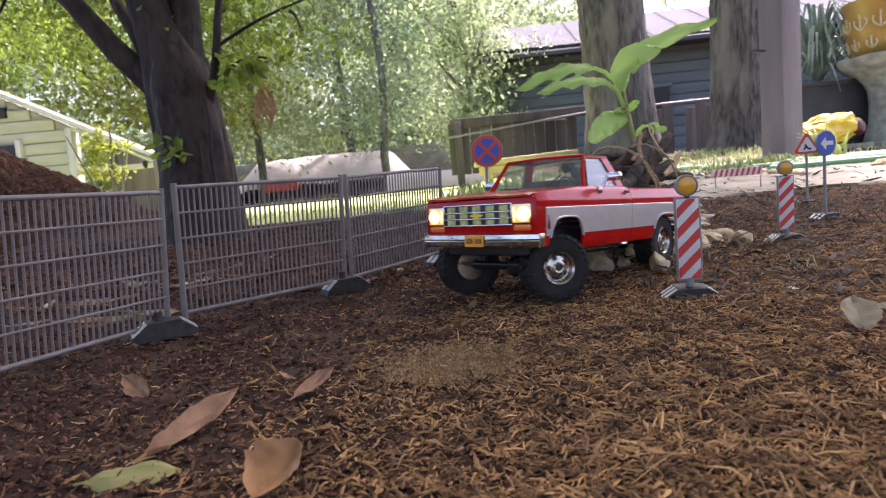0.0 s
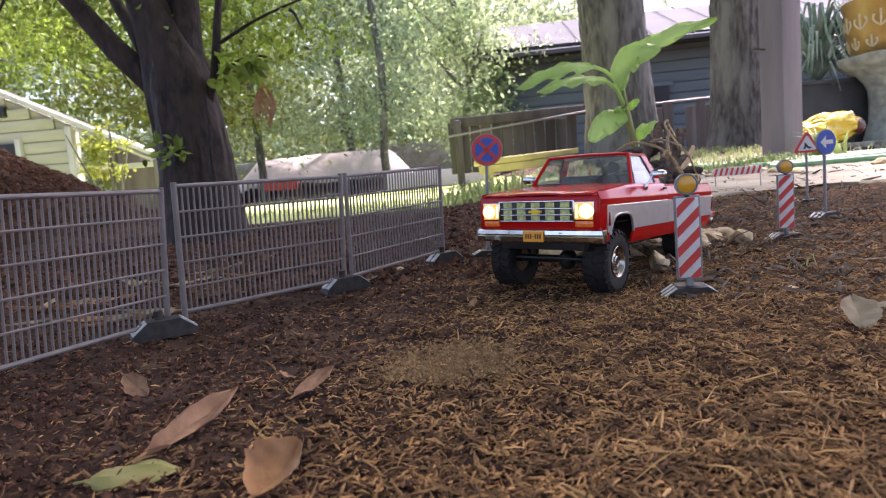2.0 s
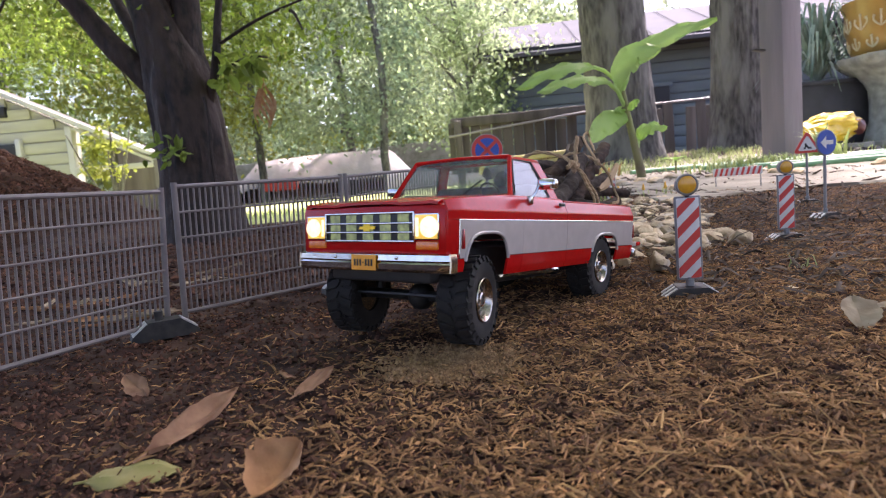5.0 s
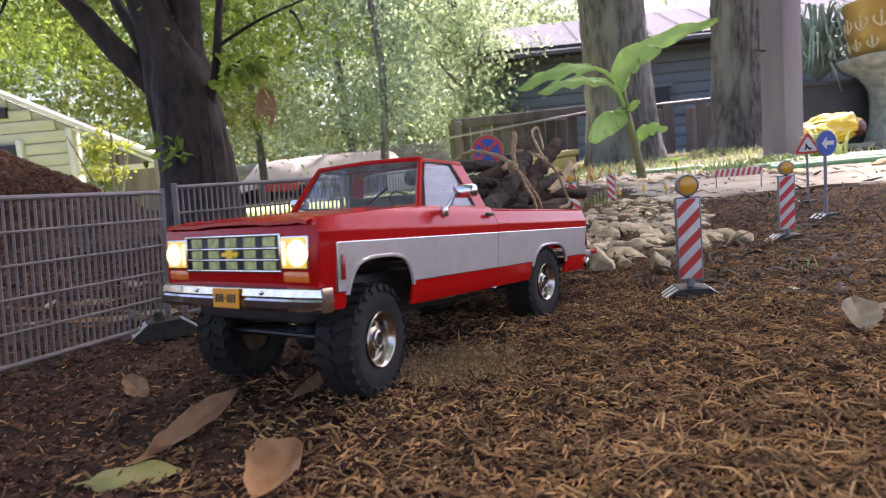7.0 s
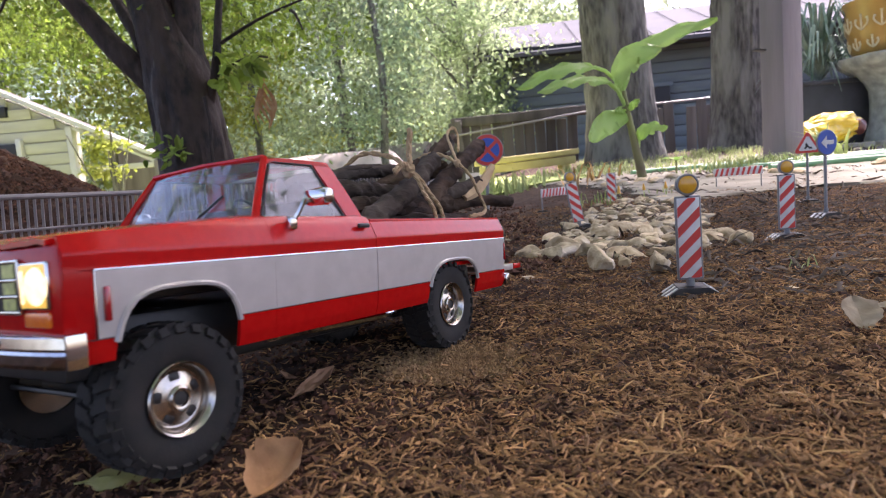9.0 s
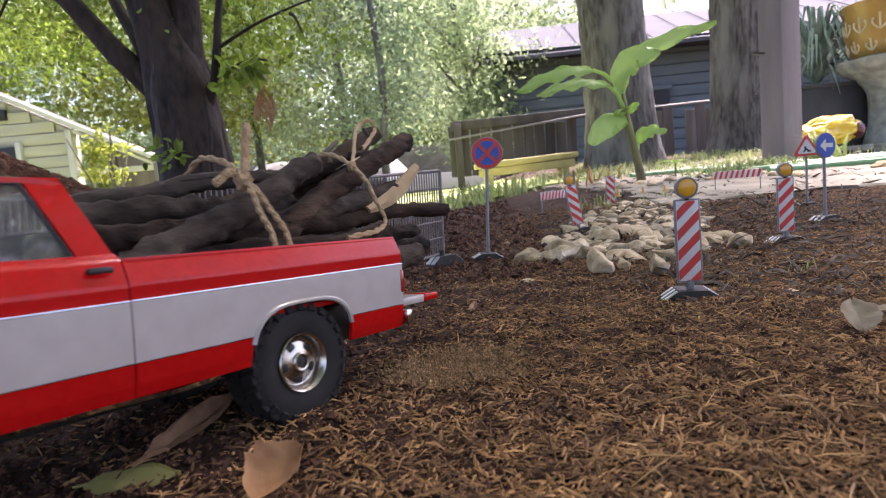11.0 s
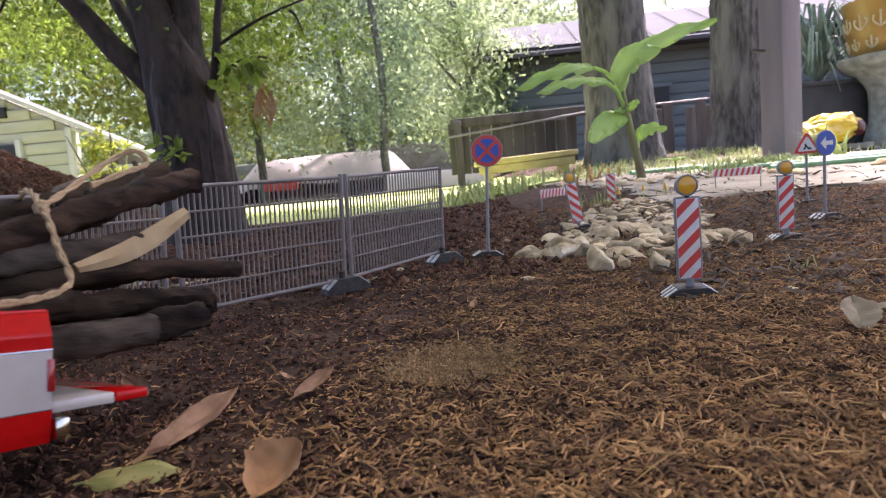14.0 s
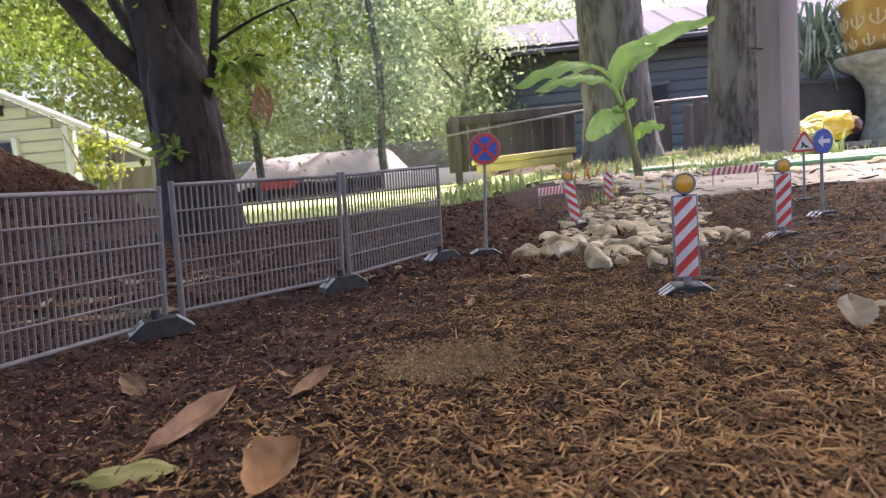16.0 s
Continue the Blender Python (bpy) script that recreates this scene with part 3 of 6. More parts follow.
def wheel(name_pose, flip):
    turn = pose(0, 0, 0, -90 if not flip else 90, 0, 0)
    bm = tyre_mesh()
    bmesh.ops.transform(bm, matrix=turn, verts=bm.verts)
    ob = part("wheel", bm, RUBBER, truck, "black lugged tyre on a polished rim", m=name_pose)
    add_lugs(ob, turn)
    part("rim", rim_mesh(), RIM, ob, "polished slotted rim", m=turn)
    for k in range(5):
        a = 2 * math.pi * k / 5
        hole = boxed((0, 0, 0), (0.0030, 0.0040, 0.0008), 0.0008, pose(0.0079 * math.cos(a), 0.0079 * math.sin(a), 0.0071, 0, 0, math.degrees(a)) @ pose(0, 0, 0, 0, 9, 0))
        part("slot", hole, BLACK, ob, m=turn)
    part("hub", lathe(bmesh.new(), [(0.0046, 0.007), (0.0046, 0.0094), (0.0038, 0.0100), (0.0030, 0.0098), (0.0028, 0.0086), (0.001, 0.0086)], 20), RIM, ob, m=turn)
    part("hub_cap", lathe(bmesh.new(), [(0.0027, 0.0080), (0.0025, 0.0092), (0.001, 0.0094)], 12), BLACK, ob, m=turn)
    return ob


def full_size(thing_ob):
    """Bring the parts drawn at nominal size to the toy's true size."""
    xs = ((-0.0928, -0.0570, 0.0727, 0.1190, 0.1335, 0.1987, 0.2090, 0.2165), (-0.0975, -0.0625, 0.0759, 0.1256, 0.1410, 0.2103, 0.2195, 0.2240))
    zs = ((0.0345, 0.0398, 0.0470, 0.0503, 0.0568, 0.0682, 0.0712, 0.0800, 0.1066), (0.0385, 0.0428, 0.0503, 0.0530, 0.0602, 0.0709, 0.0744, 0.0846, 0.1132))

    def along(v, table):
        if v < table[0][0]:
            return table[1][0] + (v - table[0][0]) * 1.06
        if v > table[0][-1]:
            return table[1][-1] + (v - table[0][-1]) * 1.06
        return float(np.interp(v, *table))

    for me in {o.data for o in thing_ob.children_recursive}:
        for v in me.vertices:
            v.co = (along(v.co.x, xs), v.co.y * 1.06, along(v.co.z, zs))


full_size(truck)
HUBS = ((0.1818, 0.0252), (0.0035, 0.0345))
WHEELS = [(wheel(pose(x, s * 0.0430, z), s < 0), x, s * 0.0430, z) for x, z in HUBS for s in (1, -1)]
for ob, *_ in WHEELS:
    ob.scale = (0.94, 0.88, 0.94)

# ---- firewood tied on the bed ----
BARK = material("dark wet bark", (0.040, 0.023, 0.014), (0.009, 0.005, 0.004), 0.9, scale=120, bump=1.0, bump_scale=220, color3=(0.065, 0.042, 0.026), stretch=(0.4, 1, 1), spread=0.5, each=True, spec=0.2)
BARK_GREY = material("grey weathered bark", (0.075, 0.056, 0.043), (0.020, 0.014, 0.011), 0.9, scale=120, bump=1.0, bump_scale=220, color3=(0.10, 0.080, 0.064), stretch=(0.4, 1, 1), spread=0.4, each=True, spec=0.2)
TWINE = material("jute twine", (0.42, 0.29, 0.16), (0.3, 0.2, 0.11), 0.9, scale=700, bump=0.6, bump_scale=900)
CUT = material("pale split wood", (0.5, 0.36, 0.2), (0.4, 0.27, 0.14), 0.8, scale=80)
bundle = thing("firewood_bundle", "bundle of dark branches tied with jute twine in the truck bed", "firewood")
LOGS = (
    ([(0.066, -0.015, 0.108), (0.024, -0.015, 0.1156), (-0.0172, -0.015, 0.1225), (-0.055, -0.016, 0.124)], 0.0044),
    ([(0.040, -0.010, 0.094), (-0.0035, -0.010, 0.1041), (-0.0497, -0.012, 0.1193), (-0.0980, -0.020, 0.1370), (-0.1490, -0.030, 0.1590)], 0.0060),
    ([(0.030, 0.024, 0.074), (-0.0174, 0.022, 0.0928), (-0.0660, 0.014, 0.1155), (-0.1080, 0.006, 0.1350), (-0.1520, -0.003, 0.1500)], 0.0064),
    ([(0.070, 0.041, 0.079), (0.0573, 0.040, 0.0848), (0.0294, 0.035, 0.0955), (-0.0005, 0.028, 0.1056), (-0.0282, 0.020, 0.1200), (-0.050, 0.014, 0.128)], 0.0060),
    ([(0.020, 0.000, 0.084), (-0.0370, 0.006, 0.0918), (-0.0960, 0.012, 0.1000), (-0.1640, 0.016, 0.1010)], 0.0046),
    ([(0.030, 0.022, 0.082), (-0.0300, 0.012, 0.0842), (-0.1030, -0.004, 0.0868), (-0.1630, -0.012, 0.0875)], 0.0062),
    ([(0.071, 0.000, 0.1025), (0.0295, 0.005, 0.105), (-0.0033, 0.005, 0.104), (-0.040, 0.004, 0.106)], 0.0060),
    ([(0.071, 0.020, 0.0910), (0.0376, 0.020, 0.0938), (0.0066, 0.020, 0.0943), (-0.050, 0.022, 0.097)], 0.0062),
    ([(0.060, -0.020, 0.080), (-0.040, -0.022, 0.0800), (-0.1416, -0.020, 0.0814), (-0.1695, -0.020, 0.0855)], 0.0066),
    ([(0.068, 0.034, 0.068), (-0.020, 0.033, 0.070), (-0.112, 0.028, 0.074)], 0.0070),
    ([(0.069, 0.010, 0.067), (-0.050, 0.008, 0.069), (-0.150, 0.004, 0.078)], 0.0075),
    ([(0.068, -0.014, 0.067), (-0.050, -0.016, 0.068), (-0.125, -0.016, 0.072)], 0.0075),
    ([(0.066, -0.036, 0.068), (-0.050, -0.036, 0.070), (-0.105, -0.034, 0.076)], 0.0070),
    ([(0.068, 0.034, 0.083), (0.030, 0.036, 0.082), (-0.030, 0.038, 0.083), (-0.075, 0.036, 0.088)], 0.0056),
    ([(0.066, -0.032, 0.086), (-0.020, -0.030, 0.092), (-0.110, -0.028, 0.100)], 0.0062),
    ([(0.050, 0.006, 0.086), (-0.050, 0.012, 0.102), (-0.118, 0.010, 0.116)], 0.0056),
    ([(0.030, -0.024, 0.100), (-0.050, -0.022, 0.110), (-0.112, -0.016, 0.132)], 0.0050),
    ([(0.020, -0.004, 0.092), (-0.060, -0.010, 0.096), (-0.140, -0.012, 0.104)], 0.0055))


def log_points(way, seed, steps=56):
    """A crooked line through the given points, evenly stepped."""
    way = [Vector(p) for p in way]
    pts = []
    for k in range(steps + 1):
        u = k / steps * (len(way) - 1)
        i = min(int(u), len(way) - 2)
        f = u - i
        p0, p1, p2, p3 = way[max(i - 1, 0)], way[i], way[i + 1], way[min(i + 2, len(way) - 1)]
        p = 0.5 * (2 * p1 + (p2 - p0) * f + (2 * p0 - 5 * p1 + 4 * p2 - p3) * f * f + (3 * p1 - p0 - 3 * p2 + p3) * f ** 3)
        o = Vector((seed * 4.1, k / steps * 3.2, 3.0))
        pts.append(p + Vector((0, noise.noise(o) * 0.0025, noise.noise(o + Vector((9, 0, 0))) * 0.0022)))
    return pts


for i, (way, r) in enumerate(LOGS):
    pts = log_points(way, i)
    rad = [r * (1.04 - 0.14 * k / 56) * (1 + 0.10 * noise.noise(Vector((i * 4.1, k / 14, 3.0)) * 3)) for k in range(57)]
    part("branch", tubed(pts, rad, 22, 0.26, 1.0, 0.24), BARK if i % 3 else BARK_GREY, bundle)
for pts, r in (([(-0.100, -0.007, 0.1385), (-0.118, -0.012, 0.142), (-0.130, -0.016, 0.152), (-0.128, -0.020, 0.160)], 0.0022),
               ([(-0.085, -0.010, 0.132), (-0.092, -0.020, 0.142), (-0.106, -0.024, 0.150)], 0.0020),
               ([(0.030, -0.016, 0.1150), (0.012, -0.012, 0.1220), (-0.010, -0.010, 0.1245)], 0.0018)):
    part("twig", tubed(pts, [r * (1 - 0.15 * k) for k in range(len(pts))], 8, 0.3), BARK_GREY, bundle, "bare grey side twig")


def rope(pts, r, seed=0):
    """Twine of two twisted strands along a way."""
    way = log_points(pts, seed, 40)
    bm = bmesh.new()
    for ph in (0, math.pi):
        line = []
        for k, p in enumerate(way):
            a = k * 0.9 + ph
            line.append(p + Vector((math.cos(a), 0.3 * math.cos(a), math.sin(a))) * r * 0.55)
        tube(bm, line, r * 0.72, 6)
    return bm


for pts, r in (
        ([(0.0113, 0.034, 0.115), (0.0120, 0.044, 0.101), (0.0107, 0.0505, 0.0860), (0.0105, 0.0500, 0.076)], 0.0014),
        ([(0.0113, 0.034, 0.115), (0.0060, 0.044, 0.101), (0.0029, 0.0505, 0.0862), (0.0025, 0.0500, 0.076)], 0.0014),
        ([(0.0113, 0.034, 0.115), (0.010, 0.020, 0.124), (0.006, -0.004, 0.1300), (0.004, -0.028, 0.118), (0.004, -0.047, 0.094), (0.004, -0.050, 0.076)], 0.0014),
        ([(0.0113, 0.034, 0.115), (0.0080, 0.033, 0.124), (0.0072, 0.033, 0.131), (0.0062, 0.034, 0.1385)], 0.0021),
        ([(0.0113, 0.034, 0.115), (0.0160, 0.034, 0.118), (0.0205, 0.034, 0.1165), (0.0245, 0.034, 0.1135)], 0.0017),
        ([(-0.0720, 0.020, 0.1263), (-0.0728, 0.031, 0.1115), (-0.0757, 0.037, 0.0946), (-0.060, 0.044, 0.0890), (-0.0365, 0.047, 0.0862)], 0.0013),
        ([(-0.0720, 0.020, 0.1263), (-0.0860, 0.008, 0.1360), (-0.1110, -0.010, 0.1560), (-0.1240, -0.012, 0.1630), (-0.1310, -0.012, 0.1590), (-0.1200, -0.006, 0.1520), (-0.0960, 0.008, 0.1400)], 0.0013),
        ([(-0.0720, 0.020, 0.1263), (-0.074, -0.006, 0.1370), (-0.076, -0.028, 0.124), (-0.076, -0.040, 0.098)], 0.0013)):
    part("twine", rope(pts, r), TWINE, bundle, "twisted jute twine")
for c, k in (((0.0113, 0.034, 0.115), 1.0), ((-0.0720, 0.020, 0.1265), 0.7)):
    part("knot", lump(bmesh.new(), c, (0.0042 * k, 0.0036 * k, 0.0042 * k), k * 9, 0.6), TWINE, bundle)
blade = []
for k in range(9):
    t = k / 8
    x, z, w = -0.086 - 0.050 * t, 0.1020 + 0.027 * t - 0.004 * math.sin(math.pi * t), 0.0042 * math.sin(math.pi * (0.12 + 0.70 * t)) + 0.0008
    blade.append([(x - w * 0.5, 0.0165, z - w * 0.8), (x, 0.0180, z), (x + w * 0.5, 0.0165, z + w * 0.8)])
part("split_end", slab(bmesh.new(), blade, (0, -0.0022, 0)), CUT, bundle, "pale split piece of wood")

for ob in truck.children_recursive:
    if ob.name.startswith(("windshield", "side_window", "rear_window")) and "seal" not in ob.name:
        ob.visible_shadow = False
# ---- toy road signs and barricades ----
def sign_foot(ob, w=0.046, d=0.024, h=0.0095):
    prof = [(-w / 2, 0), (w / 2, 0), (w * 0.47, 0.002), (w * 0.22, h), (-w * 0.22, h), (-w * 0.47, 0.002)]
    foot = part("foot", prism(bmesh.new(), prof, -d / 2, d / 2, pose(0, 0, 0, 90)), FOOT, ob, "dusty black plastic foot", smooth=False)
    for s in (-1, 1):
        for k in (-1, 0, 1):
            part("stripe", boxed((s * w * 0.345, k * d * 0.33, h * 0.62), (w * 0.26, d * 0.14, 0.001), 0, pose(0, 0, 0, 0, s * math.degrees(math.atan2(h - 0.002, w * 0.25)), 0)), SIGN_WHITE, foot, smooth=False)
    part("socket", tubed([(0, 0, h - 0.001), (0, 0, h + 0.005)], 0.003, 10), GREY_POLE, foot)


def stripes(ob, x0, x1, z0, z1, y, slope, n, mat):
    """Slanting stripes cut to the board's outline, a little proud of it."""
    w, h = x1 - x0, z1 - z0
    pitch = (h + abs(slope) * w) / n
    for k in range(-1, n + 1):
        base = k * pitch
        poly = []
        for i in range(7):
            x = w * i / 6
            poly.append((x, base + (slope * x if slope > 0 else slope * x - slope * w * 0)))
        lo = [(x, z) for x, z in poly]
        hi = [(x, z + pitch * 0.5) for x, z in poly]
        lo = [(x, min(max(z, 0), h)) for x, z in lo]
        hi = [(x, min(max(z, 0), h)) for x, z in hi]
        keep = [i for i in range(7) if hi[i][1] - lo[i][1] > 1e-5]
        if len(keep) < 2:
            continue
        bm = bmesh.new()
        slab(bm, [[(x0 + lo[i][0], y, z0 + lo[i][1]), (x0 + hi[i][0], y, z0 + hi[i][1])] for i in keep], (0, 0.0004, 0))
        part("red_stripe", bm, mat, ob, smooth=False)


def barricade(x, y, turn, lean=0.0, slope=1.0, lamp=True, sunk=0.003):
    ob = thing("warning_beacon", "red and white striped warning beacon with yellow lamp on foot" if lamp else "red and white striped warning beacon without its lamp", "road barricade", pose(x, y, ground_height(x, y) - sunk, 0, lean, turn), "striped warning beacons")
    sign_foot(ob)
    part("stem", tubed([(0, 0, 0.008), (0, 0, 0.016)], 0.0026, 10), GREY_POLE, ob)
    board = part("board", boxed((0, 0, 0.0450), (0.0185, 0.0026, 0.0620), 0.0009), GREY_POLE, ob, "grey framed striped board")
    part("face", boxed((0, -0.0014, 0.0450), (0.0155, 0.0006, 0.0590), 0.0002), SIGN_WHITE, board)
    stripes(board, -0.0077, 0.0077, 0.0156, 0.0744, -0.0024, slope, 5, SIGN_RED)
    if lamp:
        part("lamp_neck", tubed([(0, 0, 0.075), (0, 0, 0.079)], 0.002, 8), FOOT, ob)
        ring = part("lamp", lathe(bmesh.new(), [(0.0068, -0.0035), (0.0078, -0.003), (0.0080, 0.003), (0.0070, 0.0036), (0.0066, 0.0030)], 24, pose(0, 0, 0.0842, 90, 0, 0)), GREY_POLE, ob, "round yellow lamp in a grey rim")
        part("lens", lathe(bmesh.new(), [(0.0066, 0.0026), (0.0062, 0.0036), (0.0035, 0.0046), (0.0005, 0.0049)], 24, pose(0, 0, 0.0842, 90, 0, 0)), YELLOW, ring)
    return ob


barricade(0.1805, 0.4430, -10)
barricade(0.389, 0.681, -8)
barricade(0.212, 0.925, 8, -9, -1.0)
barricade(0.352, 1.240, -24, 0, -1.0, False, 0.018)


def barrier(x, y, turn, lean=0):
    ob = thing("striped_barrier", "low red and white striped toy barrier on two legs", "road barrier", pose(x, y, ground_height(x, y), lean, 0, turn), "striped barriers")
    for s in (-1, 1):
        part("leg", boxed((s * 0.041, 0, 0.020), (0.0022, 0.003, 0.042), 0.0005), GREY_POLE, ob)
        part("leg_foot", boxed((s * 0.041, 0, 0.0015), (0.005, 0.022, 0.003), 0.0008), FOOT, ob)
    b = part("board", boxed((0, -0.0025, 0.0370), (0.0900, 0.0024, 0.0160), 0.0006), SIGN_WHITE, ob)
    for k in range(9):
        bm = bmesh.new()
        x0 = -0.0435 + 0.0098 * k
        slab(bm, [[(x0, -0.0042, 0.0295), (x0 + 0.0046, -0.0042, 0.0445)], [(x0 + 0.0046, -0.0042, 0.0295), (x0 + 0.0092, -0.0042, 0.0445)]], (0, 0.0004, 0))
        part("red_stripe", bm, SIGN_RED, b, smooth=False)
    return ob


barrier(0.604, 1.225, -32)
barrier(0.236, 1.235, 38)


def round_sign(x, y, turn, h, r, kind_of):
    if kind_of == "no_stopping":
        ob = thing("road_sign", "round blue no-stopping toy sign with red cross on pole", "road sign", pose(x, y, ground_height(x, y), 0, 3.6, turn))
    else:
        ob = thing("road_sign", "round blue toy sign with a white arrow on pole", "road sign", pose(x, y, ground_height(x, y), 0, 0, turn))
    sign_foot(ob, 0.042, 0.022, 0.008)
    part("pole", tubed([(0, 0, 0.006), (0, 0, h - r * 0.3)], 0.0021, 10), GREY_POLE, ob)
    face = pose(0, -0.0026, h, 90, 0, 0)
    disc = part("disc", lathe(bmesh.new(), [(r * 0.97, -0.0012), (r, -0.0006), (r, 0.0004), (r * 0.97, 0.0008)], 40, face), GREY_POLE, ob)
    if kind_of == "no_stopping":
        part("rim", lathe(bmesh.new(), [(r * 0.95, 0.0006), (r * 0.95, 0.0012), (r * 0.7, 0.0012)], 40, face), SIGN_RED, disc)
        part("field", lathe(bmesh.new(), [(r * 0.74, 0.0008), (r * 0.74, 0.0018), (r * 0.1, 0.0018)], 40, face), SIGN_BLUE, disc)
        for a in (45, -45):
            part("cross_bar", boxed((0, 0, 0), (r * 1.6, r * 0.20, 0.001), 0, face @ pose(0, 0, 0.0021, 0, 0, a)), SIGN_RED, disc, smooth=False)
    else:
        part("field", lathe(bmesh.new(), [(r * 0.93, 0.0006), (r * 0.93, 0.0014), (r * 0.1, 0.0014)], 40, face), SIGN_BLUE, disc)
        arrow = [(-0.62, 0), (-0.1, -0.48), (-0.1, -0.16), (0.6, -0.16), (0.6, 0.16), (-0.1, 0.16), (-0.1, 0.48)]
        part("arrow", prism(bmesh.new(), [(a * r, b * r) for a, b in arrow], 0.0015, 0.0021, face), SIGN_WHITE, disc, smooth=False)
    return ob


round_sign(0.056, 0.759, 2, 0.1325, 0.0200, "no_stopping")
round_sign(0.522, 0.820, 16, 0.1020, 0.0172, "arrow")

tri = thing("road_sign", "triangular red-bordered roadworks toy sign on pole", "road sign", pose(0.580, 0.955, ground_height(0.58, 0.955) - 0.004, 0, 0, -12))
sign_foot(tri, 0.042, 0.022, 0.008)
part("pole", tubed([(0, 0, 0.006), (0, 0, 0.092)], 0.0018, 10), GREY_POLE, tri)


def rounded_triangle(s):
    pts = []
    for k in range(3):
        a = math.pi / 2 + k * 2 * math.pi / 3
        for d in (-0.9, -0.45, 0, 0.45, 0.9):
            pts.append((s * 0.84 * math.cos(a) + s * 0.16 * math.cos(a + d), s * 0.84 * math.sin(a) + s * 0.16 * math.sin(a + d)))
    return pts


tface = pose(0, -0.0022, 0.0925, 90, 0, 0)
tb = part("board", prism(bmesh.new(), rounded_triangle(0.0200), -0.0010, 0.0008, tface), SIGN_RED, tri, smooth=False)
part("field", prism(bmesh.new(), rounded_triangle(0.0140), 0.0009, 0.0014, tface), SIGN_WHITE, tb, smooth=False)
part("symbol", prism(bmesh.new(), [(-0.006, -0.0055), (-0.0035, -0.001), (-0.004, 0.003), (-0.002, 0.0042), (-0.0005, 0.001), (0.002, -0.0022), (0.0048, -0.0025), (0.0068, -0.0055), (0.001, -0.0055), (-0.001, -0.002), (-0.003, -0.0055)], 0.0015, 0.0019, tface), BLACK, tb, "black roadworks pictogram", smooth=False)

for x, y in ((0.402, 1.36), (0.455, 1.35), (0.500, 1.34)):
    ob = thing("traffic_cone", "small yellow toy traffic cone on the path", "traffic cone", pose(x, y, ground_height(x, y)), "toy cones")
    part("base", boxed((0, 0, 0.001), (0.013, 0.013, 0.002), 0.0005), YELLOW, ob)
    part("cone", lathe(bmesh.new(), [(0.0050, 0.002), (0.0035, 0.009), (0.0012, 0.019), (0.0006, 0.0195)], 14), YELLOW, ob)

# ---- stones ----
STONE = material("pale river stone", (0.54, 0.43, 0.27), (0.30, 0.21, 0.11), 0.85, scale=90, bump=1.0, bump_scale=330, spread=0.32, each=True, color3=(0.56, 0.49, 0.38))
srng = random.Random(11)


def stone(x, y, sx, sy, sz, turn, seed, label="pale tan rounded garden stone half sunk in soil"):
    bm = bmesh.new()
    r = bmesh.ops.create_icosphere(bm, subdivisions=3, radius=1.0)
    cuts = [(Vector((srng.gauss(0, 1), srng.gauss(0, 1), srng.gauss(0, 0.8))).normalized(), srng.uniform(0.42, 0.8)) for _ in range(8)]
    o = Vector((seed * 3.7, seed * 1.3, seed * 7.1))
    for v in r["verts"]:
        c = v.co.copy()
        for d, k in cuts:
            over = c.dot(d) - k
            if over > 0:
                c -= d * over * 0.92
        c *= 1 + 0.24 * noise.noise(c * 1.5 + o) + 0.12 * noise.noise(c * 3.2 + o) + 0.05 * noise.noise(c * 7 + o)
        v.co = Vector((c.x * sx, c.y * sy, c.z * sz)) * 1.15
    ob = part("stone", bm, STONE, m=pose(x, y, ground_height(x, y) + sz * 0.45, srng.uniform(-10, 10), srng.uniform(-10, 10), turn))
    return tagged(ob, label, "stone", "stones of the dry stream bed")


for k, (x, y, a, b, c) in enumerate((
        (0.098, 0.735, 0.017, 0.012, 0.009), (0.128, 0.690, 0.021, 0.016, 0.017), (0.152, 0.588, 0.017, 0.013, 0.017), (0.176, 0.590, 0.008, 0.007, 0.009),
        (0.196, 0.545, 0.014, 0.011, 0.014), (0.196, 0.640, 0.024, 0.015, 0.011), (0.166, 0.690, 0.018, 0.014, 0.012), (0.212, 0.720, 0.024, 0.013, 0.010),
        (0.232, 0.640, 0.022, 0.014, 0.009), (0.262, 0.660, 0.020, 0.014, 0.010), (0.300, 0.700, 0.017, 0.014, 0.012), (0.338, 0.690, 0.017, 0.013, 0.013),
        (0.345, 0.760, 0.025, 0.014, 0.010), (0.252, 0.735, 0.020, 0.016, 0.012), (0.154, 0.765, 0.024, 0.017, 0.013), (0.560, 0.690, 0.030, 0.024, 0.009))):
    stone(x, y, a * 0.88, b * 0.88, c * 0.85, srng.uniform(0, 180), k + 1)
placed = 0
while placed < 215:
    t, w = srng.random(), srng.uniform(-1, 1)
    x = 0.20 + 0.21 * t + w * (0.105 - 0.02 * t)
    y = 0.70 + 0.50 * t - w * 0.03
    if y - 0.44 < 0.12 and abs(x - 0.18) < 0.03:
        continue
    s = srng.uniform(0.006, 0.0135) * (1.35 if t < 0.3 else (1.1 if t < 0.6 else 0.9))
    stone(x, y, s * srng.uniform(0.9, 1.4), s * srng.uniform(0.7, 1.0), s * srng.uniform(0.35, 0.6), srng.uniform(0, 180), 30 + placed)
    placed += 1
for k in range(12):
    x, y = srng.uniform(-0.15, 0.6), srng.uniform(0.32, 1.0)
    stone(x, y, 0.005, 0.004, 0.0028, srng.uniform(0, 180), 200 + k, "small pale pebble lying on the mulch")
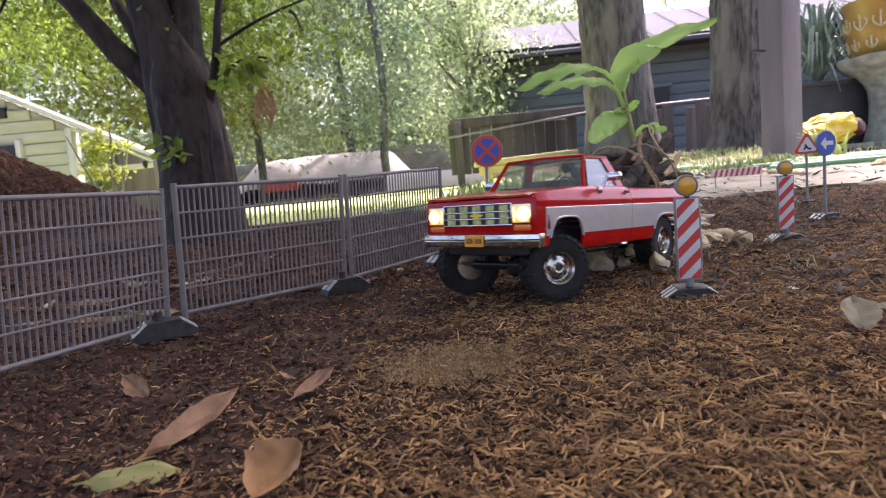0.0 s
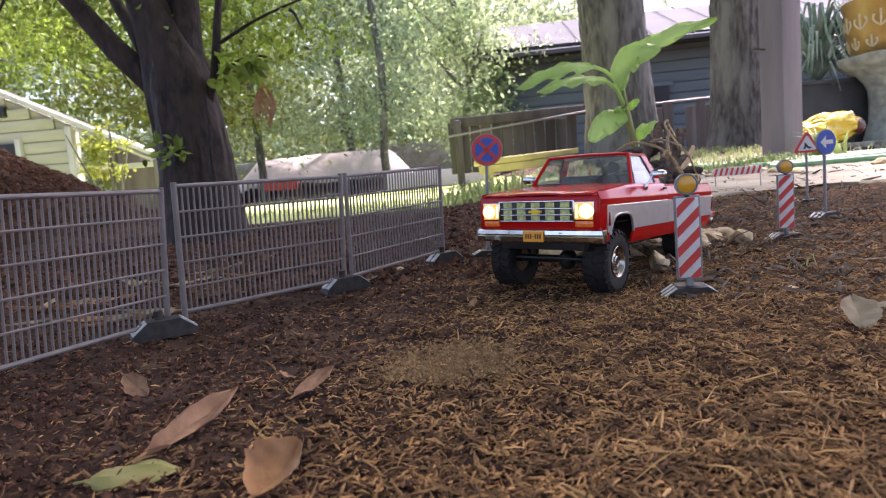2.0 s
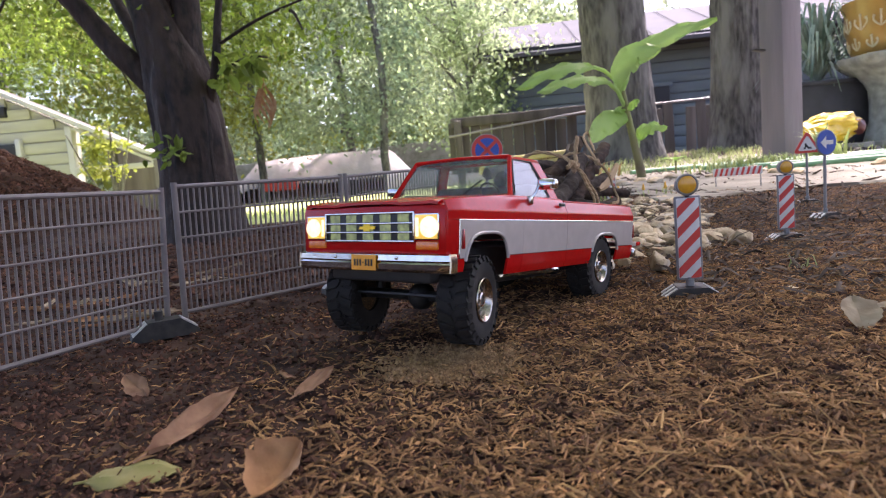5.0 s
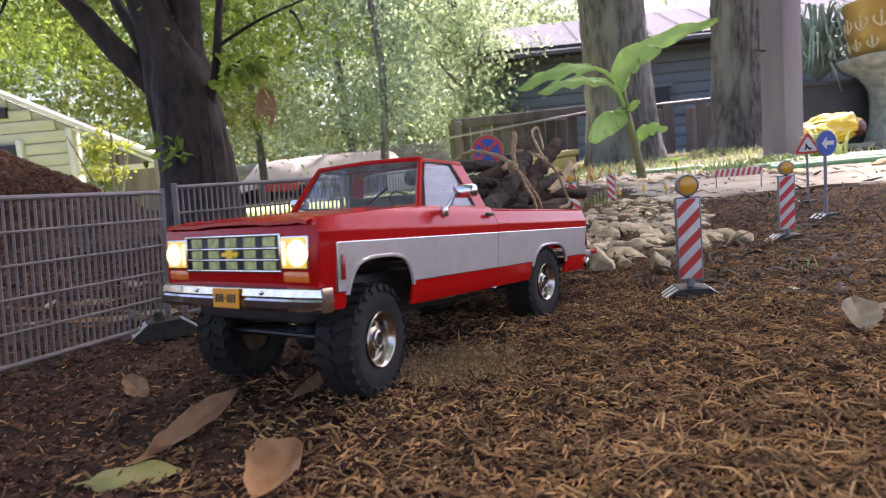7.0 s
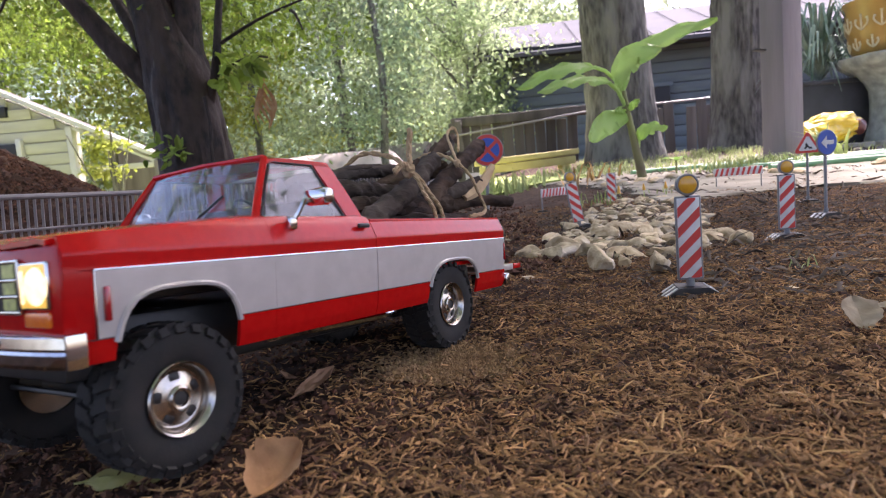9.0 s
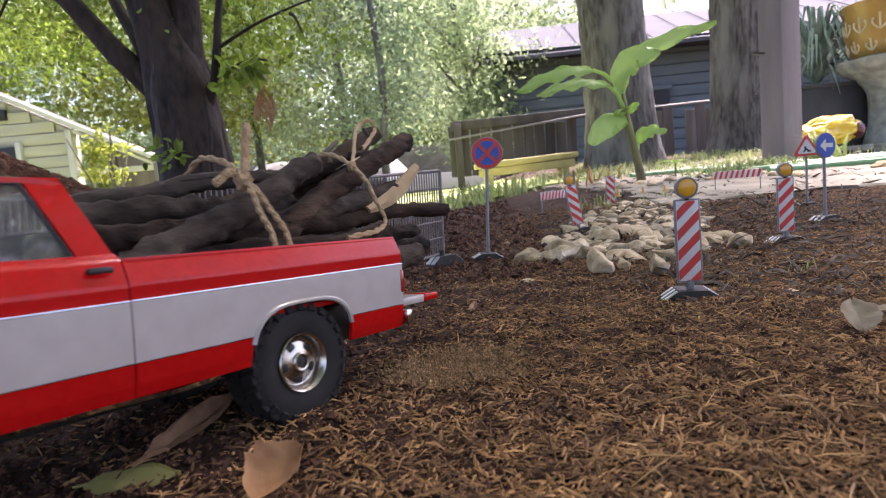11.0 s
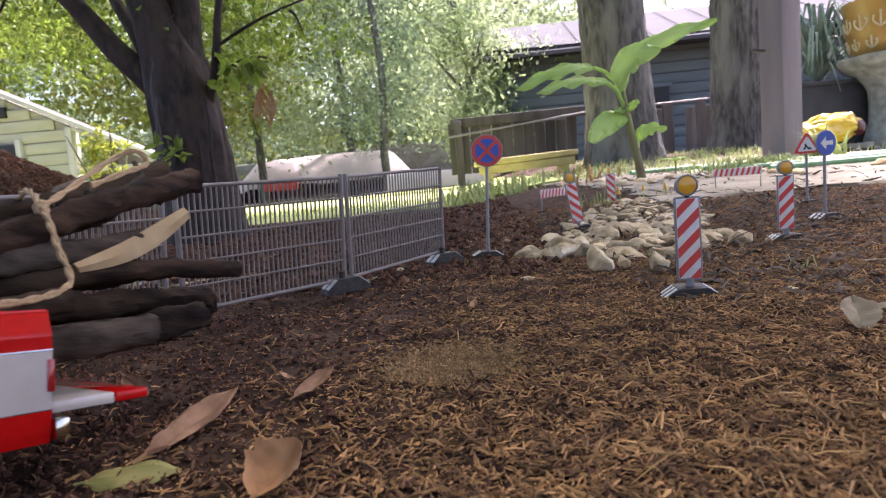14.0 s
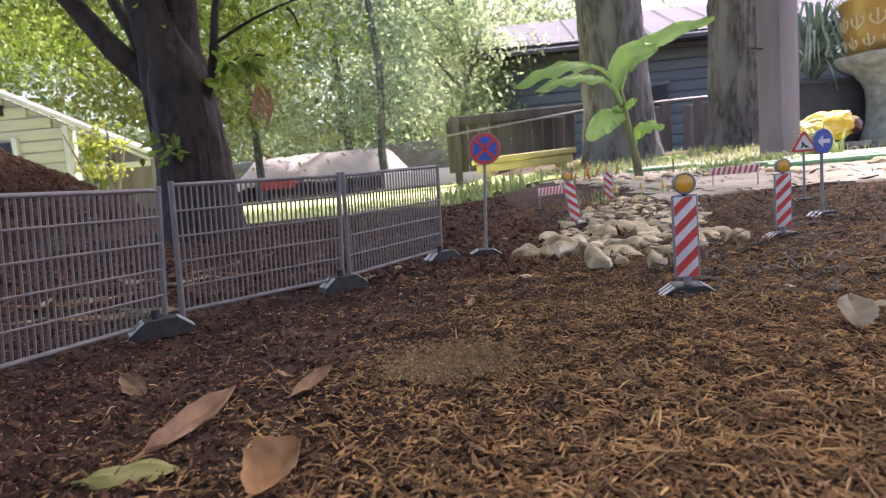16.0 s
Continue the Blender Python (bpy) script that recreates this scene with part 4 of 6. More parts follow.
for x, y, s in ((0.075, 0.555, 0.010), (0.47, 0.60, 0.013), (-0.085, 0.60, 0.010)):
    stone(x, y, s, s * 0.6, s * 0.25, 10, s * 900, "flat pale chip of stone on the soil")

# ---- fallen leaves ----
LEAF_TAN = material("dry tan leaf", (0.52, 0.27, 0.12), (0.36, 0.17, 0.07), 0.7, scale=120, bump=0.4, bump_scale=260, color3=(0.5, 0.32, 0.19), through_light=0.15)
LEAF_BROWN = material("dry brown leaf", (0.36, 0.20, 0.11), (0.24, 0.12, 0.065), 0.75, scale=120, bump=0.4, bump_scale=260, through_light=0.15)
LEAF_OLIVE = material("fading green leaf", (0.26, 0.25, 0.07), (0.34, 0.29, 0.10), 0.6, scale=90, bump=0.3, bump_scale=260, through_light=0.15)
LEAF_PALE = material("bleached dry leaf", (0.46, 0.37, 0.25), (0.36, 0.27, 0.17), 0.75, scale=110, bump=0.4, bump_scale=260, through_light=0.15)


def leaf_mesh(ln, w, curl, bend, seed, notch=0.22):
    rows = []
    for i in range(15):
        t = i / 14
        half = w * 0.5 * (math.sin(math.pi * min(1, t * 0.97 + 0.02)) ** 0.7) * (1 + notch * noise.noise(Vector((t * 6, seed, 0))))
        row = []
        for j in range(9):
            u = j / 4 - 1
            e = half * (1 + notch * noise.noise(Vector((t * 9, seed * 3, u))))
            z = curl * e * abs(u) ** 1.6 + bend * ln * (t - 0.5) ** 2 + 0.06 * ln * noise.noise(Vector((t * 4, u * 2, seed * 5)))
            z += 0.02 * w * math.cos(u * 3 + t * 22) * abs(u) - 0.03 * w * math.exp(-(u / 0.12) ** 2)
            row.append(((t - 0.5) * ln, u * e, z))
        rows.append(row)
    bm = slab(bmesh.new(), rows, (0, 0, -0.0003))
    tube(bm, [(-0.5 * ln - 0.12 * ln, 0, bend * ln * 0.3), (-0.48 * ln, 0, bend * ln * 0.25)], 0.0005, 5)
    return bm


def leaf(x, y, z, ln, w, curl, bend, rx, ry, rz, mat, label, seed):
    ob = part("fallen_leaf", leaf_mesh(ln, w, curl, bend, seed), mat, m=pose(x, y, ground_height(x, y) + z, rx, ry, rz))
    return tagged(ob, label, "leaf", "fallen leaves")


leaf(-0.0590, 0.189, 0.008, 0.022, 0.020, 0.8, 0.6, 14, -30, 48, LEAF_TAN, "curled orange-tan dry leaf on the mulch", 1)
leaf(-0.117, 0.207, 0.003, 0.033, 0.015, -0.3, -0.3, 12, 0, 6, LEAF_OLIVE, "long fading olive-green leaf on the soil", 2)
leaf(-0.108, 0.242, 0.005, 0.052, 0.012, 0.5, 0.15, 24, -8, 68, LEAF_BROWN, "long brown dry leaf curled on the soil", 3)
leaf(-0.166, 0.310, 0.005, 0.026, 0.011, 0.4, 0.3, 35, 16, -40, LEAF_BROWN, "small brown dry leaf tilted on the soil", 4)
leaf(-0.066, 0.279, 0.004, 0.026, 0.008, 0.4, 0.2, 20, -14, 54, LEAF_BROWN, "narrow brown leaf strip on the soil", 5)
leaf(-0.085, 0.300, 0.004, 0.013, 0.009, 0.4, 0.3, 30, 10, 100, LEAF_BROWN, "crumpled brown leaf scrap on the soil", 6)
leaf(0.2255, 0.327, 0.009, 0.021, 0.021, 0.35, -0.15, 6, -50, 80, LEAF_PALE, "bleached cupped dry leaf standing in mulch", 7)
leaf(0.262, 0.352, 0.004, 0.030, 0.008, 0.3, 0.2, 15, 0, -12, LEAF_PALE, "bleached narrow dry leaf on the mulch", 8)
for k in range(9):
    leaf(srng.uniform(-0.42, -0.26), srng.uniform(0.55, 1.1), 0.004, srng.uniform(0.025, 0.05), srng.uniform(0.008, 0.014), 0.4, 0.2, srng.uniform(-20, 30), srng.uniform(-12, 12), srng.uniform(0, 180), LEAF_TAN if k % 2 else LEAF_PALE, "dry tan leaf lying behind the site fence", 20 + k)
for k in range(16):
    leaf(srng.uniform(-0.46, -0.24), srng.uniform(0.50, 0.80), 0.006, srng.uniform(0.03, 0.065), srng.uniform(0.006, 0.012), 0.3, 0.15, srng.uniform(-15, 25), srng.uniform(-8, 8), srng.uniform(-30, 40), LEAF_PALE if k % 3 else LEAF_TAN, "pale strip of bark lying behind the fence", 60 + k)
for k, (x, y) in enumerate(((0.02, 0.47), (0.30, 0.46), (0.34, 0.44), (0.355, 0.50), (0.10, 0.52), (-0.08, 0.62), (0.40, 0.53))):
    leaf(x, y, 0.003, srng.uniform(0.012, 0.022), srng.uniform(0.005, 0.009), 0.4, 0.3, srng.uniform(-25, 25), srng.uniform(-12, 12), srng.uniform(0, 180), (LEAF_BROWN, LEAF_PALE)[k % 2], "small dry leaf scrap on the mulch", 40 + k)
# ---- trees and leaves ----
TRUNK = material("dark wet bark of the tree", (0.044, 0.026, 0.019), (0.009, 0.006, 0.005), 0.62, scale=60, bump=1.0, bump_scale=70, color3=(0.045, 0.028, 0.021), stretch=(1, 1, 0.45), spec=0.28)
TRUNK_GREY = material("furrowed grey bark", (0.145, 0.140, 0.130), (0.045, 0.043, 0.042), 0.9, scale=45, bump=1.0, bump_scale=80, color3=(0.19, 0.19, 0.175), stretch=(1, 1, 0.25))
LEAVES_NEAR = material("fresh green leaves", (0.18, 0.28, 0.04), (0.26, 0.34, 0.06), 0.5, scale=3, spread=0.55, through_light=0.5)
# air haze is mixed into the next two leaf colours: paler and bluer
LEAVES_FAR_HAZED = material("distant green leaves paled for haze", (0.29, 0.385, 0.19), (0.37, 0.44, 0.27), 0.6, scale=0.8, spread=0.45, through_light=0.6)
LEAVES_DEEP_HAZED = material("deep green leaves paled for haze", (0.25, 0.36, 0.22), (0.33, 0.42, 0.29), 0.6, scale=0.8, spread=0.6, through_light=0.45)
LEAVES_YELLOW = material("yellow-green leaves", (0.24, 0.28, 0.05), (0.30, 0.31, 0.08), 0.5, scale=2, spread=0.4, through_light=0.5)
lrng = np.random.default_rng(8)


def leaf_cloud(name, mat, clumps, per, size, spread, parent, droop=0.35):
    """Many small folded leaves gathered in clumps."""
    verts, faces = [], []
    for c in clumps:
        c = np.array(c[:3])
        sp = spread * lrng.uniform(0.6, 1.3)
        for _ in range(per):
            p = c + lrng.normal(0, 1, 3) * (sp, sp, sp * 0.6)
            d = lrng.normal(0, 1, 3)
            d[2] -= droop
            d /= np.linalg.norm(d)
            s = np.cross(d, lrng.normal(0, 1, 3))
            s /= np.linalg.norm(s)
            ln = size * lrng.uniform(0.6, 1.4)
            w = ln * 0.26
            up = np.cross(d, s) * w * 0.35
            k = len(verts)
            verts += [tuple(p), tuple(p + d * ln * 0.28 + s * w * 0.85 + up), tuple(p + d * ln * 0.66 + s * w * 0.8 + up * 0.8), tuple(p + d * ln - up * 0.6),
                      tuple(p + d * ln * 0.66 - s * w * 0.8 + up * 0.8), tuple(p + d * ln * 0.28 - s * w * 0.85 + up)]
            faces += [(k, k + 1, k + 2, k + 3), (k, k + 3, k + 4, k + 5)]
    return sheet_mesh(name, verts, faces, mat, parent=parent)


def bark_tube(bm, pts, radii, sides, rings, depth, freq):
    """A trunk through points, its bark broken by upright furrows."""
    pts = [Vector(p) for p in pts]
    zs = [p.z for p in pts]
    grid = []
    for i in range(rings + 1):
        z = zs[0] + (zs[-1] - zs[0]) * i / rings
        x, y, r = (float(np.interp(z, zs, v)) for v in ([p.x for p in pts], [p.y for p in pts], radii))
        ring = []
        for k in range(sides):
            a = 2 * math.pi * k / sides
            q = Vector((math.cos(a) * r * freq, math.sin(a) * r * freq, z * freq * 0.16))
            d = abs(noise.noise(q)) + 0.5 * abs(noise.noise(q * 2.3)) - 0.3
            ring.append(bm.verts.new((x + math.cos(a) * (r + depth * d), y + math.sin(a) * (r + depth * d), z)))
        grid.append(ring)
    for a, b in zip(grid, grid[1:]):
        for k in range(sides):
            bm.faces.new((a[k], a[(k + 1) % sides], b[(k + 1) % sides], b[k]))
    bm.faces.new(grid[0][::-1])
    bm.faces.new(grid[-1])
    return bm


def limb(bm, a, b, r0, r1, sag=0.0, n=8, sides=10, seed=0.0):
    a, b = Vector(a), Vector(b)
    pts, rad = [], []
    ln = (b - a).length
    for k in range(n + 1):
        t = k / n
        p = a.lerp(b, t) + Vector((0, 0, sag * math.sin(math.pi * t)))
        o = Vector((seed, t * 2.5, 1.7))
        p += Vector((noise.noise(o), noise.noise(o + Vector((5, 0, 0))), 0)) * ln * 0.035 * (1 if 0 < k < n else 0)
        pts.append(p)
        rad.append(r0 + (r1 - r0) * t)
    return tube(bm, pts, rad, sides, 0.12)


# the young tree just behind the fence
tree = thing("tree", "dark-barked leaning tree forked low behind the site fence", "tree")
bm = bmesh.new()
bark_tube(bm, [(-0.630, 1.640, -0.05), (-0.632, 1.640, 0.03), (-0.634, 1.640, 0.12), (-0.637, 1.640, 0.22), (-0.642, 1.640, 0.32), (-0.650, 1.640, 0.40), (-0.662, 1.642, 0.48), (-0.690, 1.645, 0.58), (-0.725, 1.650, 0.70), (-0.80, 1.66, 0.95), (-0.90, 1.70, 1.4)],
     [0.128, 0.108, 0.098, 0.093, 0.088, 0.086, 0.076, 0.062, 0.054, 0.045, 0.03], 72, 170, 0.013, 30)
limb(bm, (-0.645, 1.64, 0.36), (-0.600, 1.655, 0.72), 0.058, 0.030, 0, 8, 16, 2)
limb(bm, (-0.600, 1.655, 0.70), (-0.55, 1.70, 1.4), 0.031, 0.016, 0, 6, 12, 3)
limb(bm, (-0.690, 1.63, 0.385), (-0.905, 1.61, 0.66), 0.036, 0.024, -0.012, 10, 14, 4)
limb(bm, (-0.905, 1.61, 0.66), (-1.25, 1.60, 0.95), 0.024, 0.012, 0, 6, 10, 5)
limb(bm, (-0.740, 1.66, 0.50), (-0.860, 1.75, 0.72), 0.020, 0.014, 0.01, 8, 10, 6)
limb(bm, (-0.575, 1.62, 0.350), (-0.535, 1.60, 0.47), 0.012, 0.011, 0, 6, 10, 7)
limb(bm, (-0.535, 1.60, 0.47), (-0.495, 1.60, 0.72), 0.011, 0.008, 0, 6, 10, 8)
part("trunk", bm, TRUNK, tree, "dark wet bark")
bm = bmesh.new()
tube(bm, [(-0.553, 1.535, 0.10), (-0.556, 1.535, 0.22), (-0.552, 1.54, 0.30), (-0.560, 1.545, 0.36)], 0.0045, 6, 0.3)
part("vine_stem", bm, TRUNK, tree)
tr = random.Random(3)
for i, (a, b) in enumerate((((-0.52, 1.60, 0.50), (-0.24, 1.50, 0.57)), ((-0.32, 1.53, 0.545), (-0.29, 1.50, 0.49)), ((-0.50, 1.60, 0.44), (-0.40, 1.58, 0.45)), ((-0.9, 1.7, 0.62), (-1.0, 2.1, 0.50)), ((-1.0, 1.62, 0.72), (-1.35, 1.9, 0.62)), ((-0.6, 1.7, 0.9), (-0.2, 2.1, 0.75)))):
    part("twig", limb(bmesh.new(), a, b, 0.005, 0.002, 0.012, 8, 6, i + 10), TRUNK, tree)
clumps = []
for _ in range(150):
    y = tr.uniform(1.75, 3.6)
    u = tr.choice((tr.uniform(-0.85, -0.36), tr.uniform(-0.85, -0.5), tr.uniform(-0.38, -0.16)))
    lo = 0.24 if u < -0.45 else 0.22
    v = lo + (0.55 - lo) * tr.random() ** 0.8
    clumps.append((u * y, y, 0.0975 + v * y))
leaf_cloud("crown", LEAVES_NEAR, clumps, 150, 0.023, 0.10, tree)
leaf_cloud("sprout", LEAVES_NEAR, [(-0.640, 1.50, 0.235), (-0.655, 1.50, 0.245), (-0.62, 1.50, 0.225), (-0.645, 1.50, 0.215)], 8, 0.030, 0.016, tree, 0.0)
leaf_cloud("low_leaves", LEAVES_NEAR, [(-0.50, 1.58, 0.45), (-0.47, 1.58, 0.44), (-0.44, 1.58, 0.43), (-0.51, 1.58, 0.40)], 12, 0.042, 0.025, tree, 0.5)
bm = bmesh.new()
for k in range(6):
    x = -0.428 + 0.005 * (k - 3)
    slab(bm, [[(x + 0.012 * math.sin(t * 3 + k) + w, 1.60 + 0.004 * k, 0.415 - 0.020 * t * 3.2 - 0.003 * k) for w in (-0.006 * math.sin(3.1 * t / 2 + 0.1), 0.006 * math.sin(3.1 * t / 2 + 0.1))] for t in np.linspace(0, 2, 8)], (0, 0.0006, 0))
part("dead_leaves", bm, LEAF_TAN, tree, "withered brown hanging leaves")


def back_tree(x, y, h, r, width, mat, low, seed, n=90, size=0.16, trunk_mat=TRUNK_GREY, label="tall leafy green tree at the back of the garden"):
    """A tree of the garden's edge: trunk, a few limbs, a crown of clumps."""
    ob = thing("tree", label, "tree", None, "trees behind the garden")
    rr = random.Random(seed)
    z0 = rise(x, y)
    b = bmesh.new()
    limb(b, (x, y, z0 - 0.1), (x + rr.uniform(-0.3, 0.3), y, h * 0.8), r * 0.5, r * 0.25, 0, 8, 12, seed)
    for k in range(4):
        z = h * rr.uniform(0.35, 0.7)
        limb(b, (x, y, z), (x + rr.uniform(-1, 1) * width, y + rr.uniform(-0.6, 0.6) * width, z + h * 0.18), r * 0.4, r * 0.12, 0, 6, 8, seed + k)
    part("trunk", b, trunk_mat, ob)
    cl = []
    for _ in range(n):
        t = rr.random()
        z = low + (h - low) * t
        w = width * (0.45 + 0.75 * math.sin(math.pi * min(1, 0.15 + 0.8 * t))) * rr.uniform(0.35, 1.1)
        a = rr.uniform(0, 6.283)
        cl.append((x + w * math.cos(a), y + w * math.sin(a) * 0.8, z))
    leaf_cloud("crown", mat, cl, 140, size * 0.6, size * 2.2, ob)
    return ob


back_tree(-6.6, 9.0, 6.0, 0.16, 2.0, LEAVES_NEAR, 1.0, 1)
back_tree(-4.6, 10.5, 7.0, 0.18, 2.0, LEAVES_YELLOW, 1.4, 2)
back_tree(-3.4, 12.0, 6.5, 0.16, 1.8, LEAVES_FAR_HAZED, 1.1, 3)
back_tree(-1.9, 13.5, 8.5, 0.2, 2.0, LEAVES_FAR_HAZED, 1.3, 4)
back_tree(-0.9, 11.5, 8.0, 0.16, 1.15, LEAVES_DEEP_HAZED, 1.2, 5)
back_tree(0.4, 14.0, 7.5, 0.2, 1.7, LEAVES_FAR_HAZED, 1.2, 6)
back_tree(0.55, 8.5, 3.4, 0.08, 0.65, LEAVES_FAR_HAZED, 0.75, 7, 50, 0.12)
back_tree(-8.8, 13.0, 8.0, 0.2, 2.6, LEAVES_DEEP_HAZED, 0.8, 8)
back_tree(-2.6, 18.0, 9.0, 0.25, 3.0, LEAVES_DEEP_HAZED, 0.8, 9, 80, 0.24)
back_tree(1.6, 19.0, 7.0, 0.25, 2.6, LEAVES_FAR_HAZED, 0.8, 10, 80, 0.24)
# far woods closing the view
fr = random.Random(5)
cl = [(fr.uniform(-26, 8), fr.uniform(22, 30), fr.uniform(0.2, 1.0) ** 1.5 * 11) for _ in range(420)]
woods = leaf_cloud("far_woods", LEAVES_FAR_HAZED, cl, 110, 0.34, 1.0, None)
tagged(woods, "green woods beyond the garden, haze put into the leaf colour", "woods", kind="stuff")
cl = [(fr.uniform(-12, -4.8), fr.uniform(9, 16), fr.uniform(0.0, 0.9)) for _ in range(30)] + [(fr.uniform(-5, 3), fr.uniform(16.5, 19), fr.uniform(0.3, 1.8)) for _ in range(50)]
brush = leaf_cloud("undergrowth", LEAVES_YELLOW, cl, 90, 0.14, 0.3, None)
tagged(brush, "bright yellow-green undergrowth at the lawn edge", "undergrowth", kind="stuff")

for x, y, r, h, lean, seed in ((1.235, 4.0, 0.200, 7.0, -0.08, 1), (2.235, 4.5, 0.170, 7.0, 0.02, 2)):
    ob = thing("tree", "thick grey furrowed tree trunk rising past the roof", "tree", None, "large trunks")
    z0 = rise(x, y)
    pts = [(x + lean * z * 0.5, y, z0 + z) for z in (-0.2, 0.0, 0.12, 0.3, 0.6, 1.0, 1.5, 2.5, 4.5, h)]
    part("trunk", bark_tube(bmesh.new(), pts, [r * k for k in (1.5, 1.32, 1.18, 1.08, 1.02, 1.0, 0.97, 0.9, 0.7, 0.4)], 90, 170, 0.020, 38), TRUNK_GREY, ob)
    leaf_cloud("crown", LEAVES_FAR_HAZED, [(x + fr.uniform(-1.5, 1.5), y + fr.uniform(-1, 1.5), h * fr.uniform(0.72, 1.0)) for _ in range(44)], 60, 0.16, 0.35, ob)

# unseen tree, added so that its crown over the clearing shades the near ground
shade = thing("tree", "large unseen tree added to shade the clearing", "tree")
b = bmesh.new()
limb(b, (-2.2, -2.8, -0.1), (-1.8, -2.4, 3.2), 0.28, 0.18, 0, 8, 16, 70)
for k in range(7):
    a = k * 0.9
    limb(b, (-1.8, -2.4, 3.0), (-1.8 + 4.2 * math.cos(a), -2.0 + 4.2 * math.sin(a), 3.6), 0.10, 0.03, 0.3, 8, 8, 71 + k)
part("trunk", b, TRUNK_GREY, shade)
leaf_cloud("crown", LEAVES_DEEP_HAZED, [(fr.uniform(-4.5, 4.5), fr.uniform(-5, 2.6), fr.uniform(2.7, 4.4)) for _ in range(400)], 80, 0.15, 0.36, shade)

# ---- mulch heap ----
heap = bmesh.new()
rows = []
for i in range(120):
    row = []
    for j in range(150):
        x, y = -2.75 + 1.95 * j / 149, 1.75 + 1.6 * i / 119
        d = math.hypot((x + 2.00) / 0.80, (y - 2.55) / 0.75)
        p = Vector((x, y, 0))
        z = 0.48 * max(0.0, 1 - d) ** 0.8 + (0.045 * math.exp(-((x + 1.22) / 0.14) ** 2 - ((y - 2.3) / 0.3) ** 2)) * 3.0
        z += (0.02 * noise.noise(p * 7) + 0.022 * noise.noise(p * 18) + 0.024 * noise.noise(p * 42)) * min(1.0, z * 12) - 0.006
        row.append((x, y, z))
    rows.append(row)
slab(heap, rows, (0, 0, -0.02))
ob = part("mulch_mound", heap, SOIL)
tagged(ob, "tall heap of dark shredded bark mulch", "mulch heap")
hb = [(-1.92 + fr.gauss(0, 0.33), 2.35 + fr.gauss(0, 0.25)) for _ in range(9000)]
vs, fs = [], []
for x, y in hb:
    d = math.hypot((x + 2.00) / 0.80, (y - 2.55) / 0.75)
    z = 0.48 * max(0.0, 1 - d) ** 0.8
    k, a, ln = len(vs), fr.uniform(0, 6.28), fr.uniform(0.012, 0.04)
    dx, dy, dz, w = math.cos(a) * ln, math.sin(a) * ln, fr.gauss(0, 0.35) * ln, fr.uniform(0.002, 0.006)
    vs += [(x - dx / 2 - dy / ln * w, y - dy / 2 + dx / ln * w, z - dz / 2), (x, y, z + 0.008), (x + dx / 2 + dy / ln * w, y + dy / 2 - dx / ln * w, z + dz / 2), (x, y - w, z)]
    fs += [(k, k + 1, k + 2), (k, k + 3, k + 1), (k + 1, k + 3, k + 2)]
shreds = sheet_mesh("bark_shreds", vs, fs, CRUMB)
tagged(shreds, "loose dark bark shreds on the mulch heap", "mulch", kind="stuff")

# ---- lawn, path soil ----
LAWN = material("sunlit lawn", (0.27, 0.35, 0.08), (0.34, 0.41, 0.11), 0.8, scale=9, bump=0.6, bump_scale=60, color3=(0.38, 0.40, 0.16))
PATH = material("dusty pale soil", (0.27, 0.235, 0.18), (0.15, 0.13, 0.098), 0.9, scale=22, bump=0.7, bump_scale=90, color3=(0.33, 0.30, 0.235))
GRASS = material("grass blades", (0.26, 0.33, 0.11), (0.36, 0.42, 0.18), 0.6, scale=5, spread=0.35, through_light=0.4)


def patch(name, x0, x1, y0, y1, nx, ny, mat, lift, label, category, edge):
    rows = []
    for i in range(ny):
        row = []
        for j in range(nx):
            t = j / (nx - 1)
            y = y0 + (y1 - y0) * (i / (ny - 1)) ** 2
            if i == 0:
                y += edge * noise.noise(Vector((t * 17, 2.0, y0))) + edge * 0.6 * noise.noise(Vector((t * 60, 1.0, y0)))
            x = x0 + (x1 - x0) * t + (edge * noise.noise(Vector((i * 1.3, 5.0, t))) if j in (0, nx - 1) else 0)
            z = rise(x, y) + lift + (0.006 * noise.noise(Vector((x * 9, y * 9, 0))) if i > 0 else -lift)
            row.append((x, y, z))
        rows.append(row)
    ob = part(name, slab(bmesh.new(), rows, (0, 0, -0.02)), mat)
    return tagged(ob, label, category, kind="structure")


patch("lawn", -5.0, 0.62, 2.45, 12.0, 60, 30, LAWN, 0.012, "sunlit green lawn beyond the soil", "lawn", 0.12)
patch("garden_path", 0.42, 4.5, 1.12, 3.3, 70, 40, PATH, 0.005, "pale dusty soil of the garden path", "path", 0.08)


